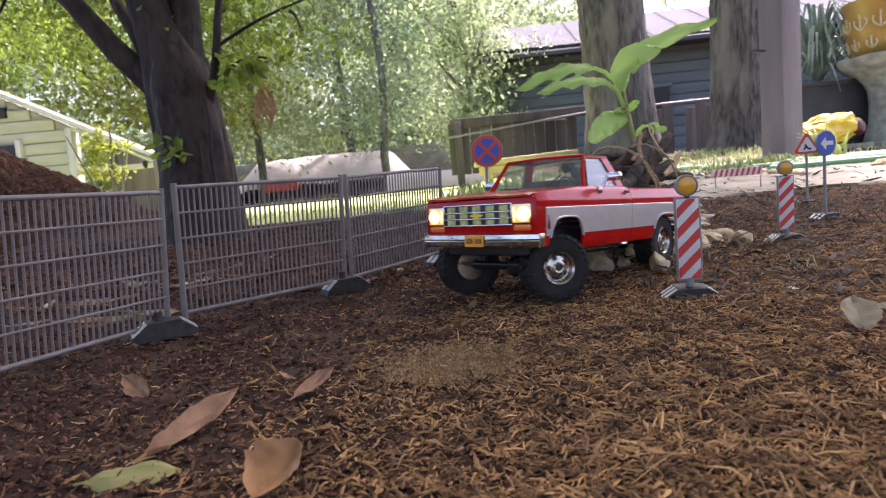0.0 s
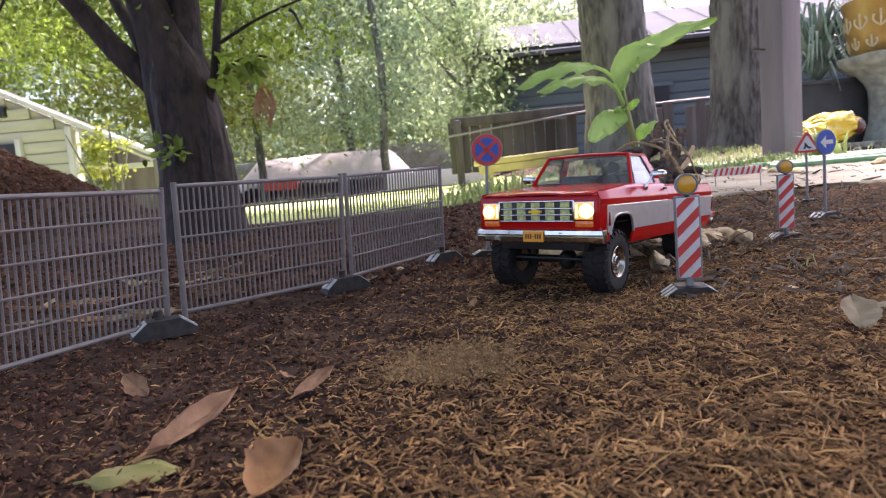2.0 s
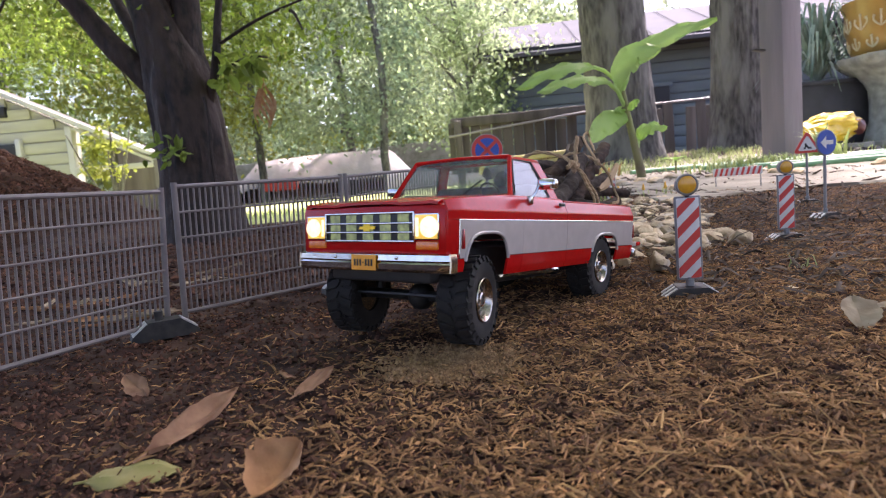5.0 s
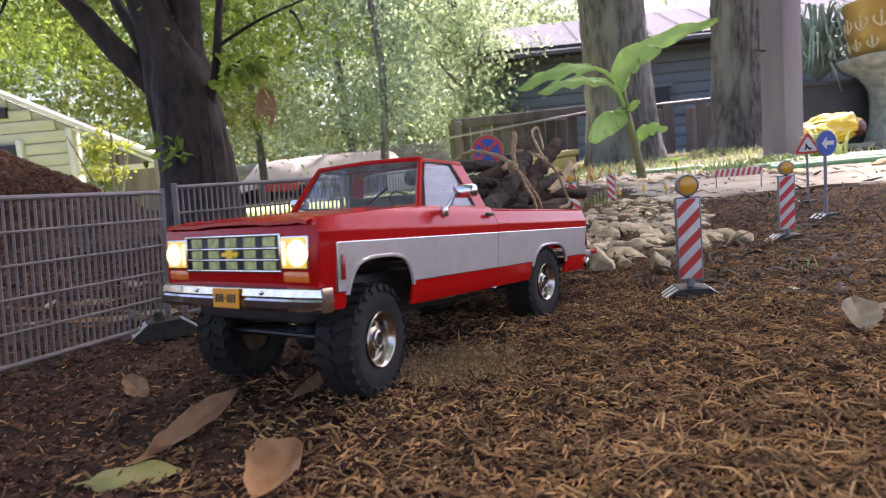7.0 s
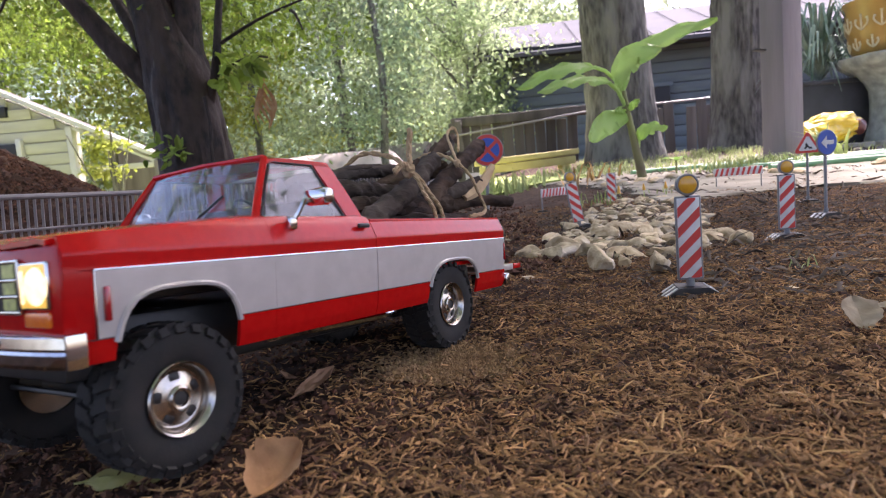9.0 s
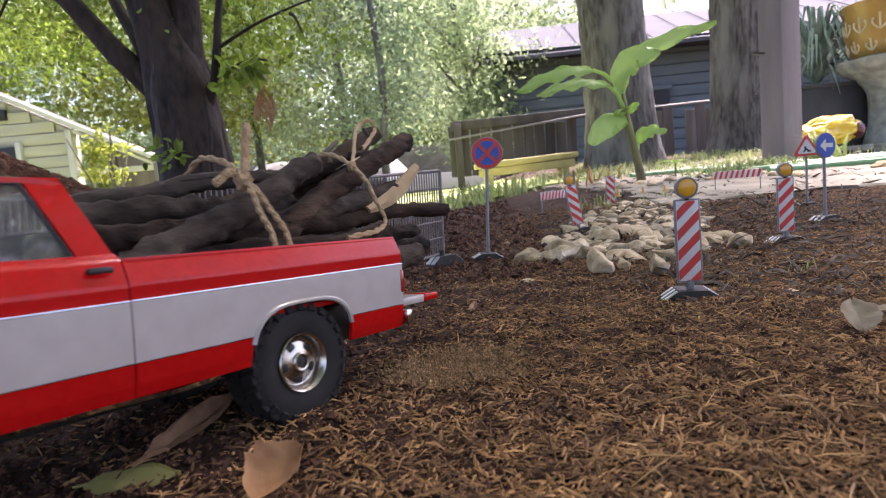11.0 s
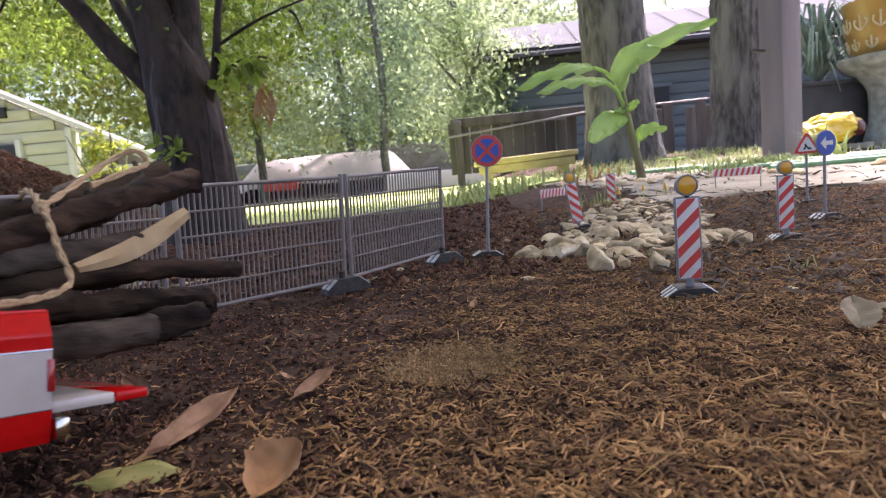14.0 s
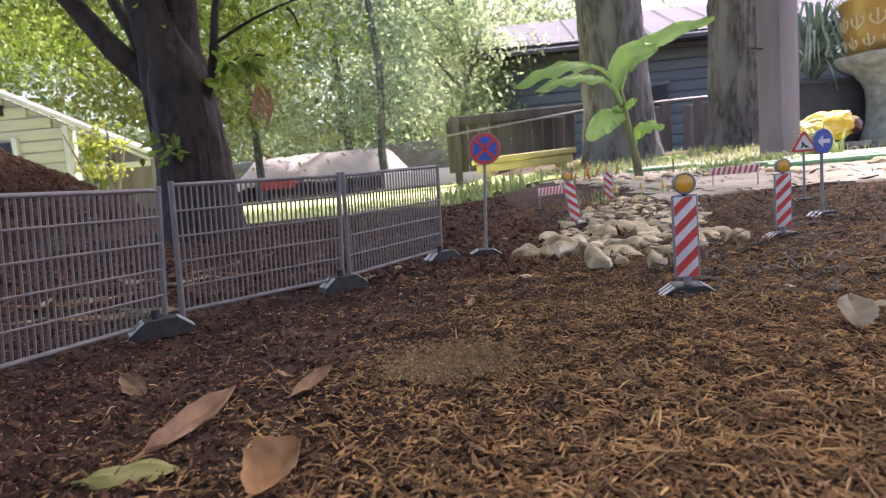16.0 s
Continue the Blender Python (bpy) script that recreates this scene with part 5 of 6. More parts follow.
def blades(name, spots, label, mat=GRASS):
    verts, faces = [], []
    for x, y, h, n, sp in spots:
        for _ in range(n):
            bx, by = x + fr.gauss(0, sp), y + fr.gauss(0, sp)
            bz = rise(bx, by) + 0.002
            a, l, w = fr.uniform(0, 6.28), h * fr.uniform(0.5, 1.2), h * 0.055
            dx, dy, b = math.cos(a), math.sin(a), fr.uniform(0.3, 1.0)
            k = len(verts)
            verts += [(bx - dy * w, by + dx * w, bz), (bx + dy * w, by - dx * w, bz), (bx + dx * l * b * 0.35 + dy * w * 0.7, by + dy * l * b * 0.35 - dx * w * 0.7, bz + l * 0.6), (bx + dx * l * b * 0.35 - dy * w * 0.7, by + dy * l * b * 0.35 + dx * w * 0.7, bz + l * 0.6), (bx + dx * l * b, by + dy * l * b, bz + l * (1 - 0.3 * b))]
            faces += [(k, k + 1, k + 2, k + 3), (k + 3, k + 2, k + 4)]
    ob = sheet_mesh(name, verts, faces, mat)
    return tagged(ob, label, "grass", kind="stuff")


spots = [(fr.uniform(-1.2, 0.5), fr.uniform(2.5, 3.4), 0.045, 16, 0.10) for _ in range(80)]
spots += [(fr.uniform(0.06, 0.34), fr.uniform(2.2, 2.9), 0.10, 8, 0.07) for _ in range(22)]
blades("lawn_grass", spots, "long sunlit grass at the lawn edge")
spots = [(fr.uniform(0.80, 1.12), fr.uniform(1.75, 2.05), 0.045, 12, 0.04) for _ in range(34)]
spots += [(1.33, 2.1, 0.13, 34, 0.03), (1.20, 2.1, 0.06, 20, 0.04), (1.05, 2.3, 0.06, 30, 0.1)]
spots += [(fr.uniform(0.6, 2.2), fr.uniform(2.3, 4.4), 0.045, 26, 0.12) for _ in range(90)]
spots += [(0.455, 1.22, 0.025, 12, 0.02), (0.31, 1.2, 0.03, 16, 0.03), (0.30, 0.50, 0.012, 10, 0.006)]
blades("weeds", spots, "green weeds and grass on the path")
spots = [(fr.uniform(0.3, 0.62), fr.uniform(1.5, 2.3), 0.09, 3, 0.05) for _ in range(5)]
blades("dry_stalks", spots, "thin dry stalks standing by the path", STRAW)
# ---- banana plant ----
BANANA = material("banana leaf", (0.50, 0.68, 0.26), (0.58, 0.74, 0.36), 0.4, scale=6, bump=0.2, bump_scale=60, through_light=0.6)
BSTEM = material("banana stem", (0.16, 0.15, 0.06), (0.12, 0.09, 0.05), 0.6, scale=20, bump=0.3, bump_scale=60, color3=(0.2, 0.22, 0.07))
banana = thing("banana_plant", "young banana plant with broad pale green leaves", "plant")
part("stem", tubed([(0.640, 1.90, 0.045), (0.630, 1.90, 0.11), (0.615, 1.90, 0.19), (0.600, 1.90, 0.27), (0.592, 1.90, 0.33)], [0.015, 0.013, 0.011, 0.010, 0.008], 12), BSTEM, banana)


def banana_leaf(stalk, spine, width, tilt, fold):
    """A blade along a curved midrib, its halves folded down."""
    spine = [Vector(p) for p in spine]
    n = 15
    rows = []
    for i in range(n):
        t = i / (n - 1) * (len(spine) - 1)
        k = min(int(t), len(spine) - 2)
        p = spine[k].lerp(spine[k + 1], t - k)
        d = (spine[min(k + 1, len(spine) - 1)] - spine[k]).normalized()
        s = d.cross(Vector(tilt)).normalized()
        up = s.cross(d).normalized()
        u = i / (n - 1)
        w = width * max(0.04, math.sin(math.pi * (0.06 + 0.92 * u)) ** 0.6)
        rows.append([p + s * (w * j / 3) + up * (fold * w * (abs(j) / 3) ** 1.3 + 0.008 * math.sin(j * 2 + u * 19) * abs(j) / 3) for j in range(-3, 4)])
    lf = part("leaf", slab(bmesh.new(), rows, (0, 0.0008, 0)), BANANA, banana)
    part("stalk", tubed(stalk, 0.006, 8), BANANA, lf)


banana_leaf([(0.597, 1.9, 0.30), (0.575, 1.9, 0.36), (0.54, 1.9, 0.395), (0.506, 1.9, 0.41)], [(0.510, 1.90, 0.408), (0.44, 1.89, 0.418), (0.36, 1.88, 0.400), (0.262, 1.87, 0.358)], 0.027, (0, -0.75, 0.65), -0.25)
banana_leaf([(0.597, 1.9, 0.28), (0.57, 1.88, 0.33), (0.54, 1.87, 0.355)], [(0.545, 1.86, 0.354), (0.47, 1.85, 0.372), (0.40, 1.84, 0.365), (0.318, 1.83, 0.338)], 0.023, (0, -0.7, 0.7), -0.25)
banana_leaf([(0.594, 1.9, 0.32), (0.59, 1.9, 0.36)], [(0.585, 1.90, 0.345), (0.60, 1.89, 0.41), (0.69, 1.88, 0.470), (0.78, 1.87, 0.496), (0.872, 1.86, 0.512)], 0.027, (0.1, -0.9, 0.45), -0.35)
banana_leaf([(0.592, 1.9, 0.33), (0.60, 1.9, 0.35)], [(0.575, 1.885, 0.335), (0.59, 1.87, 0.40), (0.62, 1.86, 0.43), (0.70, 1.86, 0.440)], 0.040, (0.3, -0.95, 0.1), -0.15)
banana_leaf([(0.602, 1.9, 0.24), (0.59, 1.89, 0.25)], [(0.594, 1.88, 0.250), (0.55, 1.87, 0.247), (0.51, 1.86, 0.225), (0.472, 1.85, 0.182)], 0.036, (0.2, -0.9, 0.3), -0.1)
banana_leaf([(0.625, 1.9, 0.12), (0.632, 1.9, 0.18)], [(0.634, 1.90, 0.178), (0.645, 1.89, 0.205), (0.67, 1.88, 0.214), (0.712, 1.87, 0.206)], 0.022, (0, -0.8, 0.5), -0.2)
banana_leaf([(0.600, 1.9, 0.26), (0.605, 1.9, 0.28)], [(0.604, 1.89, 0.27), (0.615, 1.88, 0.285), (0.63, 1.87, 0.297)], 0.012, (0, -0.9, 0.3), 0.0)
banana_leaf([(0.602, 1.9, 0.25), (0.585, 1.89, 0.262)], [(0.588, 1.88, 0.262), (0.57, 1.87, 0.272), (0.552, 1.86, 0.268)], 0.011, (0, -0.9, 0.3), 0.0)
sp = thing("seedling", "small broad-leaved green seedling on the path", "plant")
part("stem", tubed([(0.745, 1.90, 0.055), (0.745, 1.90, 0.105)], 0.003, 6), BSTEM, sp)
for a in (20, 140, 260):
    part("leaf", leaf_mesh(0.05, 0.022, 0.2, -0.3, a), BANANA, sp, m=pose(0.745 + 0.02 * math.cos(radians(a)), 1.90 + 0.02 * math.sin(radians(a)), 0.113, 0, -10, a))

# ---- garden corner: post, kerb, pots ----
POST = material("weathered purple-brown post", (0.23, 0.20, 0.225), (0.17, 0.15, 0.17), 0.7, scale=10, bump=0.4, bump_scale=50, stretch=(1, 1, 0.15), color3=(0.27, 0.24, 0.26))
CONCRETE = material("mossy concrete", (0.28, 0.28, 0.25), (0.2, 0.21, 0.17), 0.9, scale=16, bump=0.6, bump_scale=70, color3=(0.33, 0.33, 0.31))
post = thing("wooden_post", "square weathered wooden post set in the path", "post")
part("shaft", boxed((1.290, 2.27, 1.25), (0.098, 0.098, 2.5), 0.006, pose(0, 0, 0, 0, 0, 22)), POST, post)
part("bracket", boxed((1.200, 2.25, 0.475), (0.040, 0.03, 0.006), 0.002, pose(0, 0, 0, 0, 8, 0)), BLACK, post)
for k in range(4):
    ob = part("kerb_block", boxed((1.80 + 0.42 * k, 2.86 - 0.10 * k, 0.075), (0.41, 0.12, 0.085), 0.008, pose(0, 0, 0, 0, 0, -13)), CONCRETE)
    tagged(ob, "grey mossy concrete kerb block edging the bed", "kerb", "kerb blocks")
for k, (x, y) in enumerate(((1.765, 2.66), (1.80, 2.65), (1.84, 2.64), (1.815, 2.63), (1.88, 2.63), (1.91, 2.65))):
    ob = part("dark_stone", lump(bmesh.new(), (x, y, rise(x, y) + 0.010), (0.026, 0.02, 0.018), k + 300, 0.4), FOOT)
    tagged(ob, "black rounded stone beside the kerb", "stone", "dark stones")
BAG = material("yellow plastic bag", (0.72, 0.52, 0.02), (0.65, 0.42, 0.015), 0.3, scale=9, bump=0.8, bump_scale=16, coat=0.4)
PRINT = material("dark print", (0.09, 0.025, 0.04), (0.14, 0.05, 0.04), 0.35, scale=40)
bag = thing("plastic_bag", "crumpled bright yellow plastic sack on the kerb", "bag")
bm = bmesh.new()
r = bmesh.ops.create_icosphere(bm, subdivisions=5, radius=1.0)
for v in r["verts"]:
    c = v.co.copy()
    k = 1 + 0.22 * noise.noise(c * 2.1) + 0.13 * abs(noise.noise(c * Vector((3, 3, 9)).length * 0.35)) + 0.07 * noise.noise(c * 7)
    c = Vector((c.x * 0.160 * k, c.y * 0.075 * k, max(-0.05, c.z * 0.072 * k + 0.14 * c.x * 0.15)))
    v.co = c + Vector((1.745, 2.74, 0.180))
part("sack", bm, BAG, bag)
bm = bmesh.new()
lump(bm, (1.870, 2.700, 0.190), (0.028, 0.03, 0.034), 6, 0.4)
part("printed_end", bm, PRINT, bag, "dark printed patch")
URN = material("stone urn", (0.35, 0.38, 0.36), (0.20, 0.22, 0.21), 0.9, scale=22, bump=1.0, bump_scale=60)
urn = thing("stone_pedestal", "weathered pale stone birdbath pedestal with scalloped bowl", "pedestal")
bm = lathe(bmesh.new(), [(0.135, 0.10), (0.135, 0.13), (0.125, 0.16), (0.112, 0.22), (0.108, 0.30), (0.115, 0.37), (0.135, 0.415), (0.17, 0.45), (0.225, 0.485), (0.245, 0.51), (0.25, 0.53), (0.23, 0.536), (0.05, 0.50)], 40, pose(2.300, 3.05, 0))
for v in bm.verts:
    d = v.co - Vector((2.300, 3.05, v.co.z))
    a = math.atan2(d.y, d.x)
    v.co += d * (0.05 * math.sin(a * 9) if v.co.z > 0.43 else 0.03 * noise.noise(v.co * 20))
part("pedestal", bm, URN, urn)
OCHRE = material("ochre glazed pot", (0.42, 0.25, 0.06), (0.34, 0.19, 0.05), 0.35, scale=14, coat=0.5)
CREAM = material("cream relief", (0.62, 0.55, 0.38), (0.5, 0.43, 0.28), 0.4, scale=30)
pot = thing("flower_pot", "ochre glazed pot with cream scroll relief", "flower pot")
part("body", lathe(bmesh.new(), [(0.165, 0.537), (0.185, 0.56), (0.205, 0.66), (0.212, 0.76), (0.222, 0.78), (0.225, 0.80), (0.205, 0.80), (0.19, 0.76)], 44, pose(2.300, 3.05, 0)), OCHRE, pot)
for k in range(14):
    a = 2 * math.pi * k / 14
    for z, s in ((0.60, 0.8), (0.69, 1.0)):
        for q in (-1, 0, 1):
            rr = 0.194 + (z - 0.56) * 0.14
            pts = []
            for t in np.linspace(0, 1, 6):
                aa = a + (0.5 * (z > 0.65)) * 2 * math.pi / 14 + q * 0.16 * math.sin(t * 2.2) * s
                zz = z - 0.035 + 0.075 * t * s - 0.02 * abs(q) * t
                rz = 0.186 + (zz - 0.56) * 0.19 if zz < 0.66 else 0.205 + (zz - 0.66) * 0.07
                pts.append((2.300 + rz * math.cos(aa), 3.05 + rz * math.sin(aa), zz))
            part("relief", tubed(pts, [0.003, 0.005, 0.005, 0.005, 0.005, 0.007], 6), CREAM, pot)
PLANTER = material("dark blue-grey planter", (0.05, 0.055, 0.07), (0.035, 0.04, 0.05), 0.6, scale=12)
pl = thing("planter", "dark blue-grey planter box behind the kerb", "planter")
part("box", boxed((2.10, 3.30, 0.27), (0.46, 0.30, 0.34), 0.012), PLANTER, pl)
part("rim", boxed((2.10, 3.30, 0.438), (0.49, 0.33, 0.022), 0.006), PLANTER, pl)
STRAP = material("blue-green strap leaf", (0.12, 0.21, 0.16), (0.34, 0.44, 0.40), 0.45, scale=12, spread=0.4, through_light=0.25)
strap = thing("strap_leaf_plant", "dense arching blue-green strap-leaf plant in the planter", "plant")
for k in range(95):
    a, ln, up = fr.uniform(0, 6.283), fr.uniform(0.20, 0.48), fr.uniform(0.10, 0.46)
    dx, dy = math.cos(a), math.sin(a)
    rows = []
    for t in np.linspace(0, 1, 9):
        rad = ln * 0.75 * t
        z = 0.45 + up * math.sin(min(1.9, t * 2.4)) - 0.42 * max(0, t - 0.45) ** 1.5
        w = 0.009 * (1 - t ** 2) + 0.001
        rows.append([(2.05 + dx * rad - dy * w, 3.26 + dy * rad * 0.6 + dx * w, z), (2.05 + dx * rad, 3.26 + dy * rad * 0.6, z - w * 0.5), (2.05 + dx * rad + dy * w, 3.26 + dy * rad * 0.6 - dx * w, z)])
    part("leaf", slab(bmesh.new(), rows, (0, 0, -0.001)), STRAP, strap)
HOSE = material("green garden hose", (0.12, 0.30, 0.13), (0.16, 0.36, 0.18), 0.4, scale=30, coat=0.3)
for k, (y0, amp) in enumerate(((2.20, 0.05), (1.98, 0.05), (1.80, 0.04), (1.62, 0.03))):
    pts = [(0.70 + 0.08 * i + (0.18 if k else 0), y0 + amp * math.sin(i * 0.5 + k * 2) - 0.006 * i, 0) for i in range(22)]
    ob = part("garden_hose", tubed([(x, y, rise(x, y) + 0.012) for x, y, _ in pts], 0.009, 8), HOSE)
    tagged(ob, "green garden hose lying across the path", "hose", "hose lengths")
for k in range(46):
    x, y = fr.uniform(0.35, 1.5), fr.uniform(1.25, 2.1)
    s = fr.uniform(0.008, 0.026)
    ob = part("rubble", lump(bmesh.new(), (0, 0, 0), (s, s * 0.8, s * 0.45), k + 60, 0.4, 2), STONE, m=pose(x, y, rise(x, y) + s * 0.3, 0, 0, fr.uniform(0, 180)))
    tagged(ob, "pale broken stone lying on the path", "stone", "stones on the path")

# ---- garden edge: board fence, bench, shed ----
BOARD = material("weathered fence board", (0.125, 0.112, 0.102), (0.06, 0.053, 0.048), 0.9, scale=8, bump=0.5, bump_scale=40, stretch=(1, 1, 0.1), spread=0.35, each=True)
fence = thing("board_fence", "old dark weathered board fence with missing boards", "fence")
for k in range(26):
    x = 0.20 + 0.105 * k
    y = 6.0 + 0.02 * fr.uniform(-1, 1)
    h = 0.50 + 0.05 * fr.uniform(-1, 1)
    if k in (12, 16, 17, 21):
        continue
    part("board", boxed((x, y, 0.17 + h / 2), (0.095, 0.018, h), 0.004, pose(0, 0, 0, 0, fr.uniform(-2, 2), 0)), BOARD, fence)
part("post", boxed((0.24, 5.94, 0.33), (0.07, 0.08, 0.70), 0.01), BOARD, fence)
part("top_rail", boxed((0.85, 5.96, 0.67), (1.35, 0.05, 0.09), 0.008, pose(0, 0, 0, 0, -1, 0)), BOARD, fence)
part("pipe_rail", tubed([(0.15, 5.9, 0.53), (1.5, 5.9, 0.66), (2.9, 5.9, 0.69)], 0.010, 8), GREY_POLE, fence)
PLANK = material("old yellow paint", (0.60, 0.52, 0.22), (0.48, 0.40, 0.16), 0.7, scale=10, bump=0.3)
bench = thing("plank_bench", "low yellow painted plank bench on the lawn", "bench")
part("seat", boxed((0.585, 4.0, 0.215), (0.66, 0.20, 0.035), 0.006, pose(0, 0, 0, 0, -2, 0)), PLANK, bench)
part("apron", boxed((0.585, 3.93, 0.165), (0.62, 0.03, 0.05), 0.005, pose(0, 0, 0, 0, -2, 0)), PLANK, bench)
for x in (0.34, 0.83):
    part("leg", boxed((x, 4.0, 0.11), (0.05, 0.16, 0.18), 0.005), PLANK, bench)
SIDING = material("blue-grey shed siding", (0.13, 0.165, 0.185), (0.11, 0.14, 0.16), 0.8, scale=4, stretch=(0.4, 1, 3), bump=0.2)
ROOF = material("pale metal roof", (0.105, 0.105, 0.125), (0.09, 0.092, 0.108), 0.9, 0.0, scale=3, spec=0.1)
# near-black for openings, and for the shade painted on the eave
DARK = material("dark opening and eave shade", (0.012, 0.013, 0.016), None, 0.6)
shed = thing("shed", "long blue-grey shed with a pale metal roof", "shed")
wall = part("wall", boxed((4.75, 8.44, 0.85), (7.7, 0.15, 1.9), 0.01, pose(0, 0, 0, 0, 0, -6)), SIDING, shed)
for k in range(12):
    part("siding_board", boxed((4.75, 8.34, 0.10 + 0.145 * k), (7.7, 0.03, 0.135), 0.006, pose(0, 0, 0, 0, 0, -6)), SIDING, wall)
# the near-black colour stands in for shade below the roof edge
part("eave", boxed((4.7, 8.04, 1.70), (8.2, 0.10, 0.14), 0.01, pose(0, 0, 0, 0, 0.6, -6)), DARK, shed, "eave board with its shade painted near-black")
roof_ob = part("roof", slab(bmesh.new(), [[(0.55 + 8.2 * i / 10, 8.35 - 0.86 * i / 10, 1.72), (0.75 + 8.2 * i / 10, 10.4 - 0.86 * i / 10, 2.55)] for i in range(11)], (0, 0, -0.05)), ROOF, shed)
for k in range(18):
    x = 0.62 + 8.1 * k / 17
    part("seam", tubed([(x, 8.34 - 0.105 * (x - 0.55), 1.735), (x + 0.2, 10.38 - 0.105 * (x - 0.55), 2.565)], 0.006, 5), ROOF, roof_ob)
win = part("window", boxed((3.05, 8.45, 0.95), (0.42, 0.05, 0.40), 0.01, pose(0, 0, 0, 0, 0, -6)), DARK, shed)
part("frame", boxed((3.05, 8.44, 1.17), (0.50, 0.05, 0.05), 0.005, pose(0, 0, 0, 0, 0, -6)), SIDING, win)
part("frame", boxed((3.05, 8.44, 0.73), (0.50, 0.05, 0.05), 0.005, pose(0, 0, 0, 0, 0, -6)), SIDING, win)

# ---- pale cottage behind the heap ----
CLAP = material("cream clapboard", (0.40, 0.40, 0.36), (0.34, 0.34, 0.30), 0.7, scale=5, stretch=(0.4, 1, 3))
TRIM = material("white trim", (0.5, 0.5, 0.48), (0.42, 0.42, 0.4), 0.6, scale=8)
SHINGLE = material("pale shingle roof", (0.12, 0.11, 0.105), (0.08, 0.072, 0.07), 0.9, scale=10, bump=0.4)
house = thing("cottage", "small cream clapboard cottage with an open lean-to", "house")
gable = [(-6.2, 0.0), (-3.515, 0.0), (-3.515, 0.955), (-4.9, 1.66), (-6.2, 1.0)]
wall = part("wall", prism(bmesh.new(), gable, -0.06, 0.06, Matrix(((1, 0, 0, 0), (0, 0, -1, 6.10), (0, 1, 0, 0), (0, 0, 0, 1)))), CLAP, house, smooth=False)
for k in range(13):
    z = 0.10 + 0.112 * k
    x1 = -3.53 if z < 0.93 else -3.53 - (z - 0.93) * 1.96
    part("clapboard", boxed(((-6.1 + x1) / 2, 6.025, z), (x1 + 6.1, 0.022, 0.104), 0.004, pose(0, 0, 0, 5, 0, 0)), CLAP, wall)
part("corner_board", boxed((-3.515, 6.01, 0.47), (0.06, 0.07, 0.96), 0.004), TRIM, house)
cwin = part("window", boxed((-4.16, 6.0, 0.70), (0.26, 0.05, 0.26), 0.004), DARK, house)
part("frame", boxed((-4.01, 5.995, 0.70), (0.05, 0.06, 0.34), 0.004), TRIM, cwin)
part("vent", boxed((-4.19, 6.0, 1.14), (0.20, 0.05, 0.10), 0.004), DARK, house)
part("roof", slab(bmesh.new(), [[(-4.9, 5.96, 1.74), (-4.9, 6.16, 1.74)], [(-3.9, 5.96, 1.235), (-3.9, 6.16, 1.235)], [(-3.4, 5.96, 0.98), (-3.4, 6.16, 0.98)], [(-2.62, 5.96, 0.585), (-2.62, 6.16, 0.585)]], (0, 0, -0.03)), SHINGLE, house, smooth=False)
part("fascia", slab(bmesh.new(), [[(-4.9, 5.95, 1.745), (-4.9, 5.95, 1.70)], [(-3.4, 5.95, 0.985), (-3.4, 5.95, 0.94)], [(-2.60, 5.95, 0.58), (-2.60, 5.95, 0.54)]], (0, -0.03, 0)), TRIM, house, smooth=False)
for x, h in ((-3.10, 0.80), (-2.68, 0.56)):
    part("porch_post", boxed((x, 5.95, h / 2), (0.06, 0.06, h), 0.004), BOARD, house)
part("porch_beam", boxed((-2.98, 5.95, 0.52), (0.95, 0.05, 0.05), 0.004), CLAP, house)
for k in range(7):
    part("rafter", tubed([(-3.45, 5.95 + 0.11 * k, 0.93), (-2.66, 5.95 + 0.11 * k, 0.53)], 0.02, 4), CLAP, house)
part("lean_to_back", boxed((-3.05, 6.75, 0.40), (0.95, 0.05, 0.80), 0.004), BOARD, house)
bush = thing("shrub", "yellow-leaved shrub beside the cottage corner", "shrub")
for k in range(6):
    part("stem", limb(bmesh.new(), (-2.42, 4.6, 0.0), (-2.42 + fr.uniform(-0.3, 0.25), 4.6 + fr.uniform(-0.2, 0.2), fr.uniform(0.45, 0.75)), 0.012, 0.004, 0, 5, 6, k + 50), TRUNK_GREY, bush)
leaf_cloud("foliage", LEAVES_YELLOW, [(-2.46 + fr.gauss(0, 0.08), 4.6 + fr.gauss(0, 0.08), fr.uniform(0.34, 0.74)) for _ in range(18)], 20, 0.05, 0.04, bush)

# ---- beyond the lawn ----
TARP = material("pale pink-white tarp", (0.74, 0.64, 0.65), (0.66, 0.56, 0.57), 0.6, scale=2, bump=0.5, bump_scale=4)
rows = []
for i in range(24):
    row = []
    for j in range(40):
        x, y = -4.6 + 4.4 * j / 39, 12.4 + 1.8 * i / 23
        t = j / 39
        h = (0.78 + 0.14 * math.sin(t * 2.6)) * min(1, 5 * t + 0.1) * min(1, 6 * (1 - t)) * math.sin(math.pi * min(0.999, 0.04 + i / 24)) ** 0.5
        row.append((x, y, 0.02 + h + 0.05 * noise.noise(Vector((x * 2.2, y * 2.2, 0)))))
    rows.append(row)
ob = part("tarp", slab(bmesh.new(), rows, (0, 0, -0.02)), TARP)
tagged(ob, "long low heap under a pale pinkish-white tarp", "tarp")
ob = part("low_wall", boxed((-2.9, 16.0, 0.55), (9.0, 0.3, 1.1), 0.03, pose(0, 0, 0, 0, -2.2, 0)), CONCRETE)
tagged(ob, "pale low stone wall behind the lawn", "wall", kind="structure")
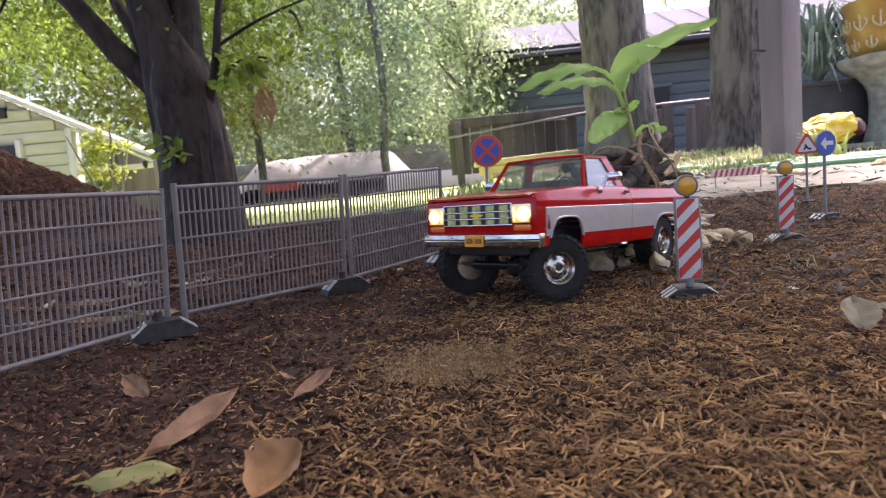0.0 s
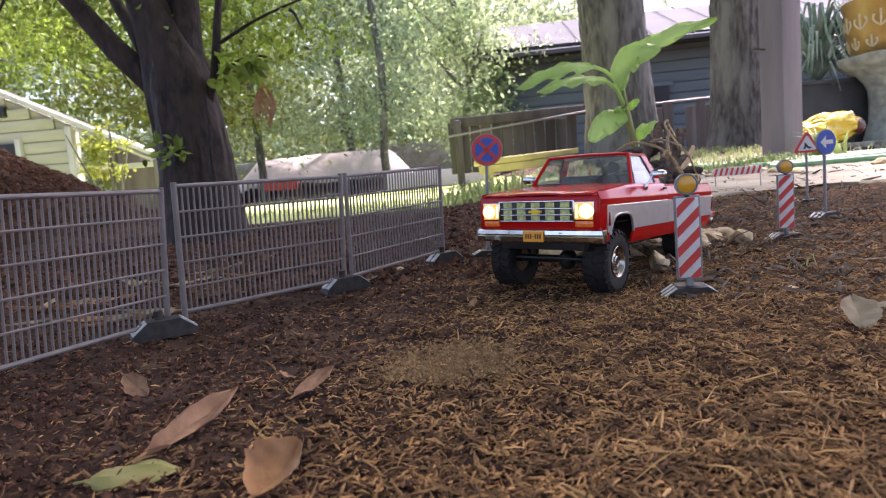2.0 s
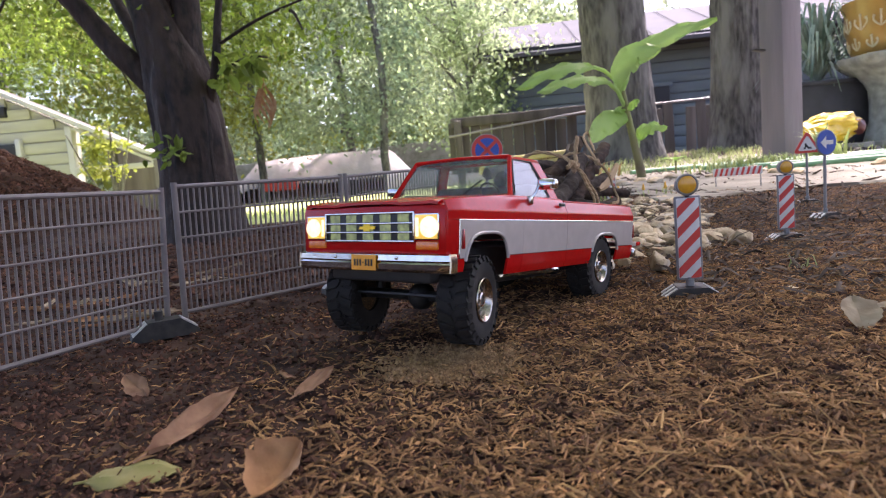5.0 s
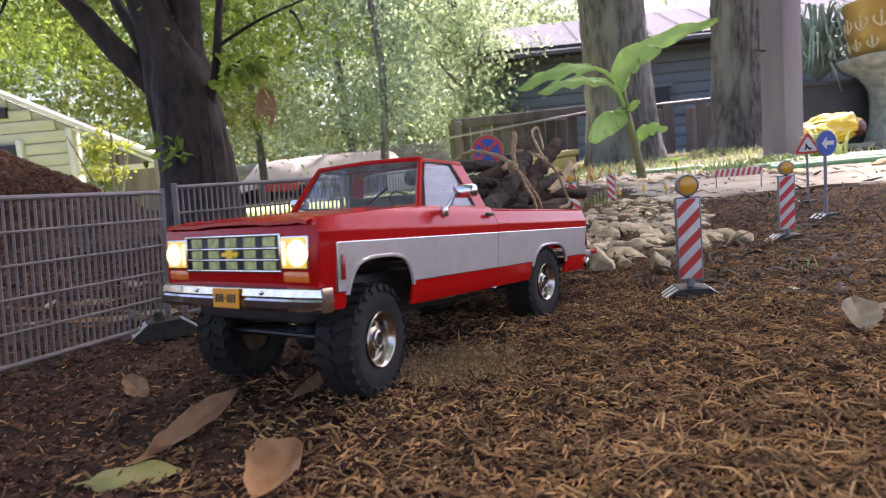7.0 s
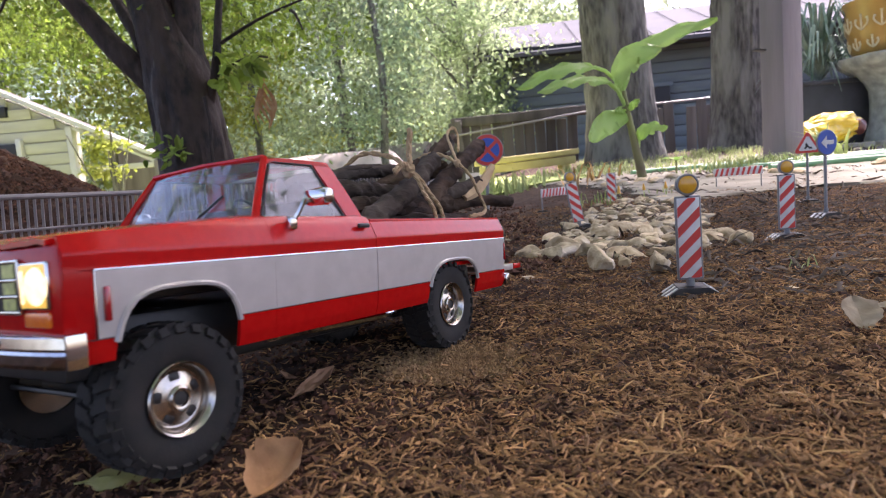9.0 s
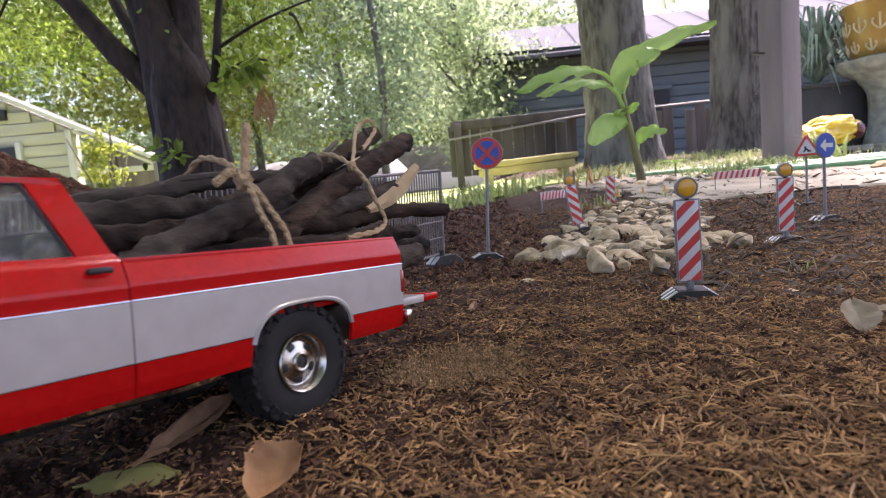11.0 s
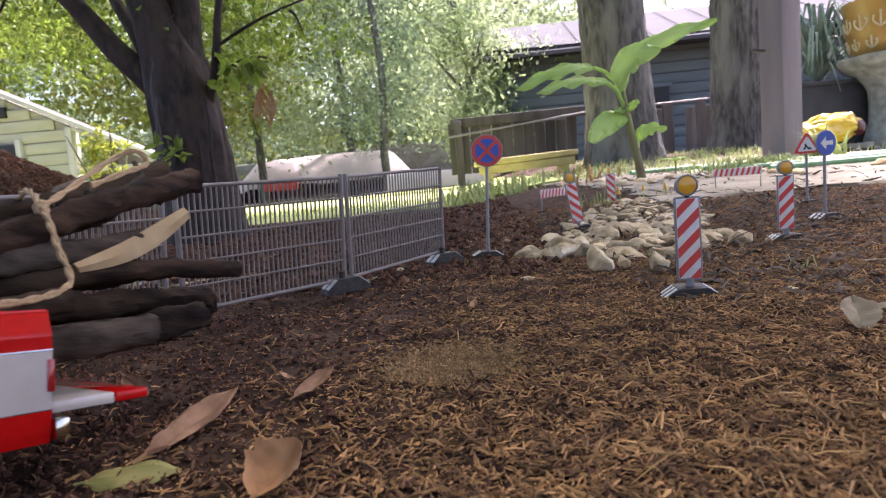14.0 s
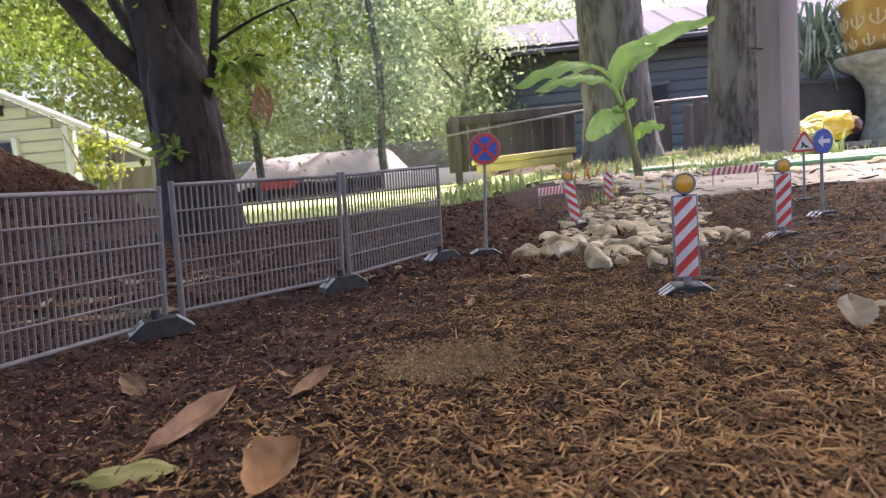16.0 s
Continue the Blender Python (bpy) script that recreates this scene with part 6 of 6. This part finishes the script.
ob = part("red_crate", boxed((-3.05, 12.0, 0.32), (0.6, 0.35, 0.2), 0.03), SIGN_RED)
tagged(ob, "red plastic crate standing on the lawn", "crate")
ob = part("white_crate", boxed((0.0, 8.0, 0.16), (1.3, 0.5, 0.22), 0.04), TARP)
tagged(ob, "white box lying by the board fence", "box")


# ---- what moves ----
DRIVE = [(0, 0.1758, 0.6187, -0.0099, 0.3, -3.7, -133.5), (0.25, 0.1916, 0.6314, -0.0084, -1.8, -3, -130.6), (0.5, 0.2058, 0.6416, -0.0072, -3.2, -2.4, -128.8),
         (1, 0.2112, 0.6523, -0.0077, -2.3, -2.4, -129), (2, 0.2113, 0.6506, -0.0082, -1.6, -2.5, -129.3), (2.5, 0.2085, 0.6454, -0.0066, -3.5, -2.1, -130.2),
         (3, 0.1938, 0.6246, -0.0054, -5, -1.8, -130.6), (3.5, 0.1425, 0.5936, -0.0099, -1.6, -4.4, -126.4), (4, 0.1059, 0.5426, -0.0145, -1.7, -6.1, -124.9),
         (4.2, 0.1009, 0.5361, -0.0142, -1.5, -6.1, -125.7), (5.2, 0.0779, 0.5093, -0.0135, -1, -6, -126.2), (6.3, 0.0531, 0.4827, -0.013, -0.4, -6, -126.5),
         (6.5, 0.0461, 0.4733, -0.0124, 0.1, -5.6, -126.2), (7, 0.0266, 0.4472, -0.0109, 0.2, -4.8, -124.9), (7.5, 0.0087, 0.4259, -0.0111, 0.7, -4.3, -123.3),
         (8, -0.012, 0.4031, -0.0123, 2.4, -4.6, -122.1), (8.5, -0.0265, 0.3918, -0.0104, 2.8, -4.9, -121.9), (9, -0.041, 0.3775, -0.0099, 2.3, -5, -121.9),
         (9.2, -0.0454, 0.3715, -0.0091, 2.2, -4.7, -122.2), (10.2, -0.0768, 0.3255, -0.0093, 2.7, -4.2, -124.4), (11.3, -0.1144, 0.2758, -0.01, 3.4, -3.6, -126.4),
         (11.5, -0.1216, 0.2723, -0.0103, 3.3, -3.6, -126.6), (12, -0.1356, 0.2498, -0.0114, 1.7, -3.9, -126.9), (12.5, -0.1551, 0.2332, -0.0135, 1.2, -4.1, -127.1),
         (13, -0.18, 0.2165, -0.0135, 3, -6.2, -127.6), (13.5, -0.2023, 0.1979, -0.014, 5.7, -8.2, -128), (14, -0.2235, 0.1815, -0.0133, 5.3, -8.8, -128.6),
         (14.5, -0.2441, 0.1645, -0.0126, 4.8, -9.2, -129.1), (15, -0.265, 0.148, -0.0126, 4.5, -9, -129.1), (15.5, -0.286, 0.1315, -0.0126, 4.3, -8.8, -129.1),
         (16, -0.307, 0.115, -0.0126, 4.2, -8.6, -129.1)]
STEER = [(0, -30), (0.3, -22), (0.7, -4), (1.5, 0), (2.6, 0), (3.2, 4), (3.6, 8), (4.0, 13), (5, 12), (6.3, 11), (7, 11), (8, 6), (9, 0), (12, 0), (16, 0)]


def motions():
    rows = [(t, pose(x, y, z, rx, ry, rz)) for t, x, y, z, rx, ry, rz in DRIVE]
    walk(truck, rows)
    walk(bundle, rows)
    # wheels: roll with the way driven, front ones steer
    dist, total = [(DRIVE[0][0], 0.0)], 0.0
    for a, b in zip(DRIVE, DRIVE[1:]):
        step = Vector((b[1] - a[1], b[2] - a[2]))
        ahead = Vector((math.cos(radians(b[6])), math.sin(radians(b[6]))))
        total += step.dot(ahead)
        dist.append((b[0], total))
    times = np.linspace(0, 16, 81)
    roll = np.interp(times, [d[0] for d in dist], [d[1] for d in dist])
    steer = np.interp(times, [s[0] for s in STEER], [s[1] for s in STEER])
    for ob, x, y, z in WHEELS:
        front_wheel = x > 0.1
        walk(ob, [(float(t), pose(x, y, z, 0, 0, float(a) if front_wheel else 0) @ pose(0, 0, 0, 0, math.degrees(float(d) / 0.026), 0)) for t, d, a in zip(times, roll, steer)])


motions()
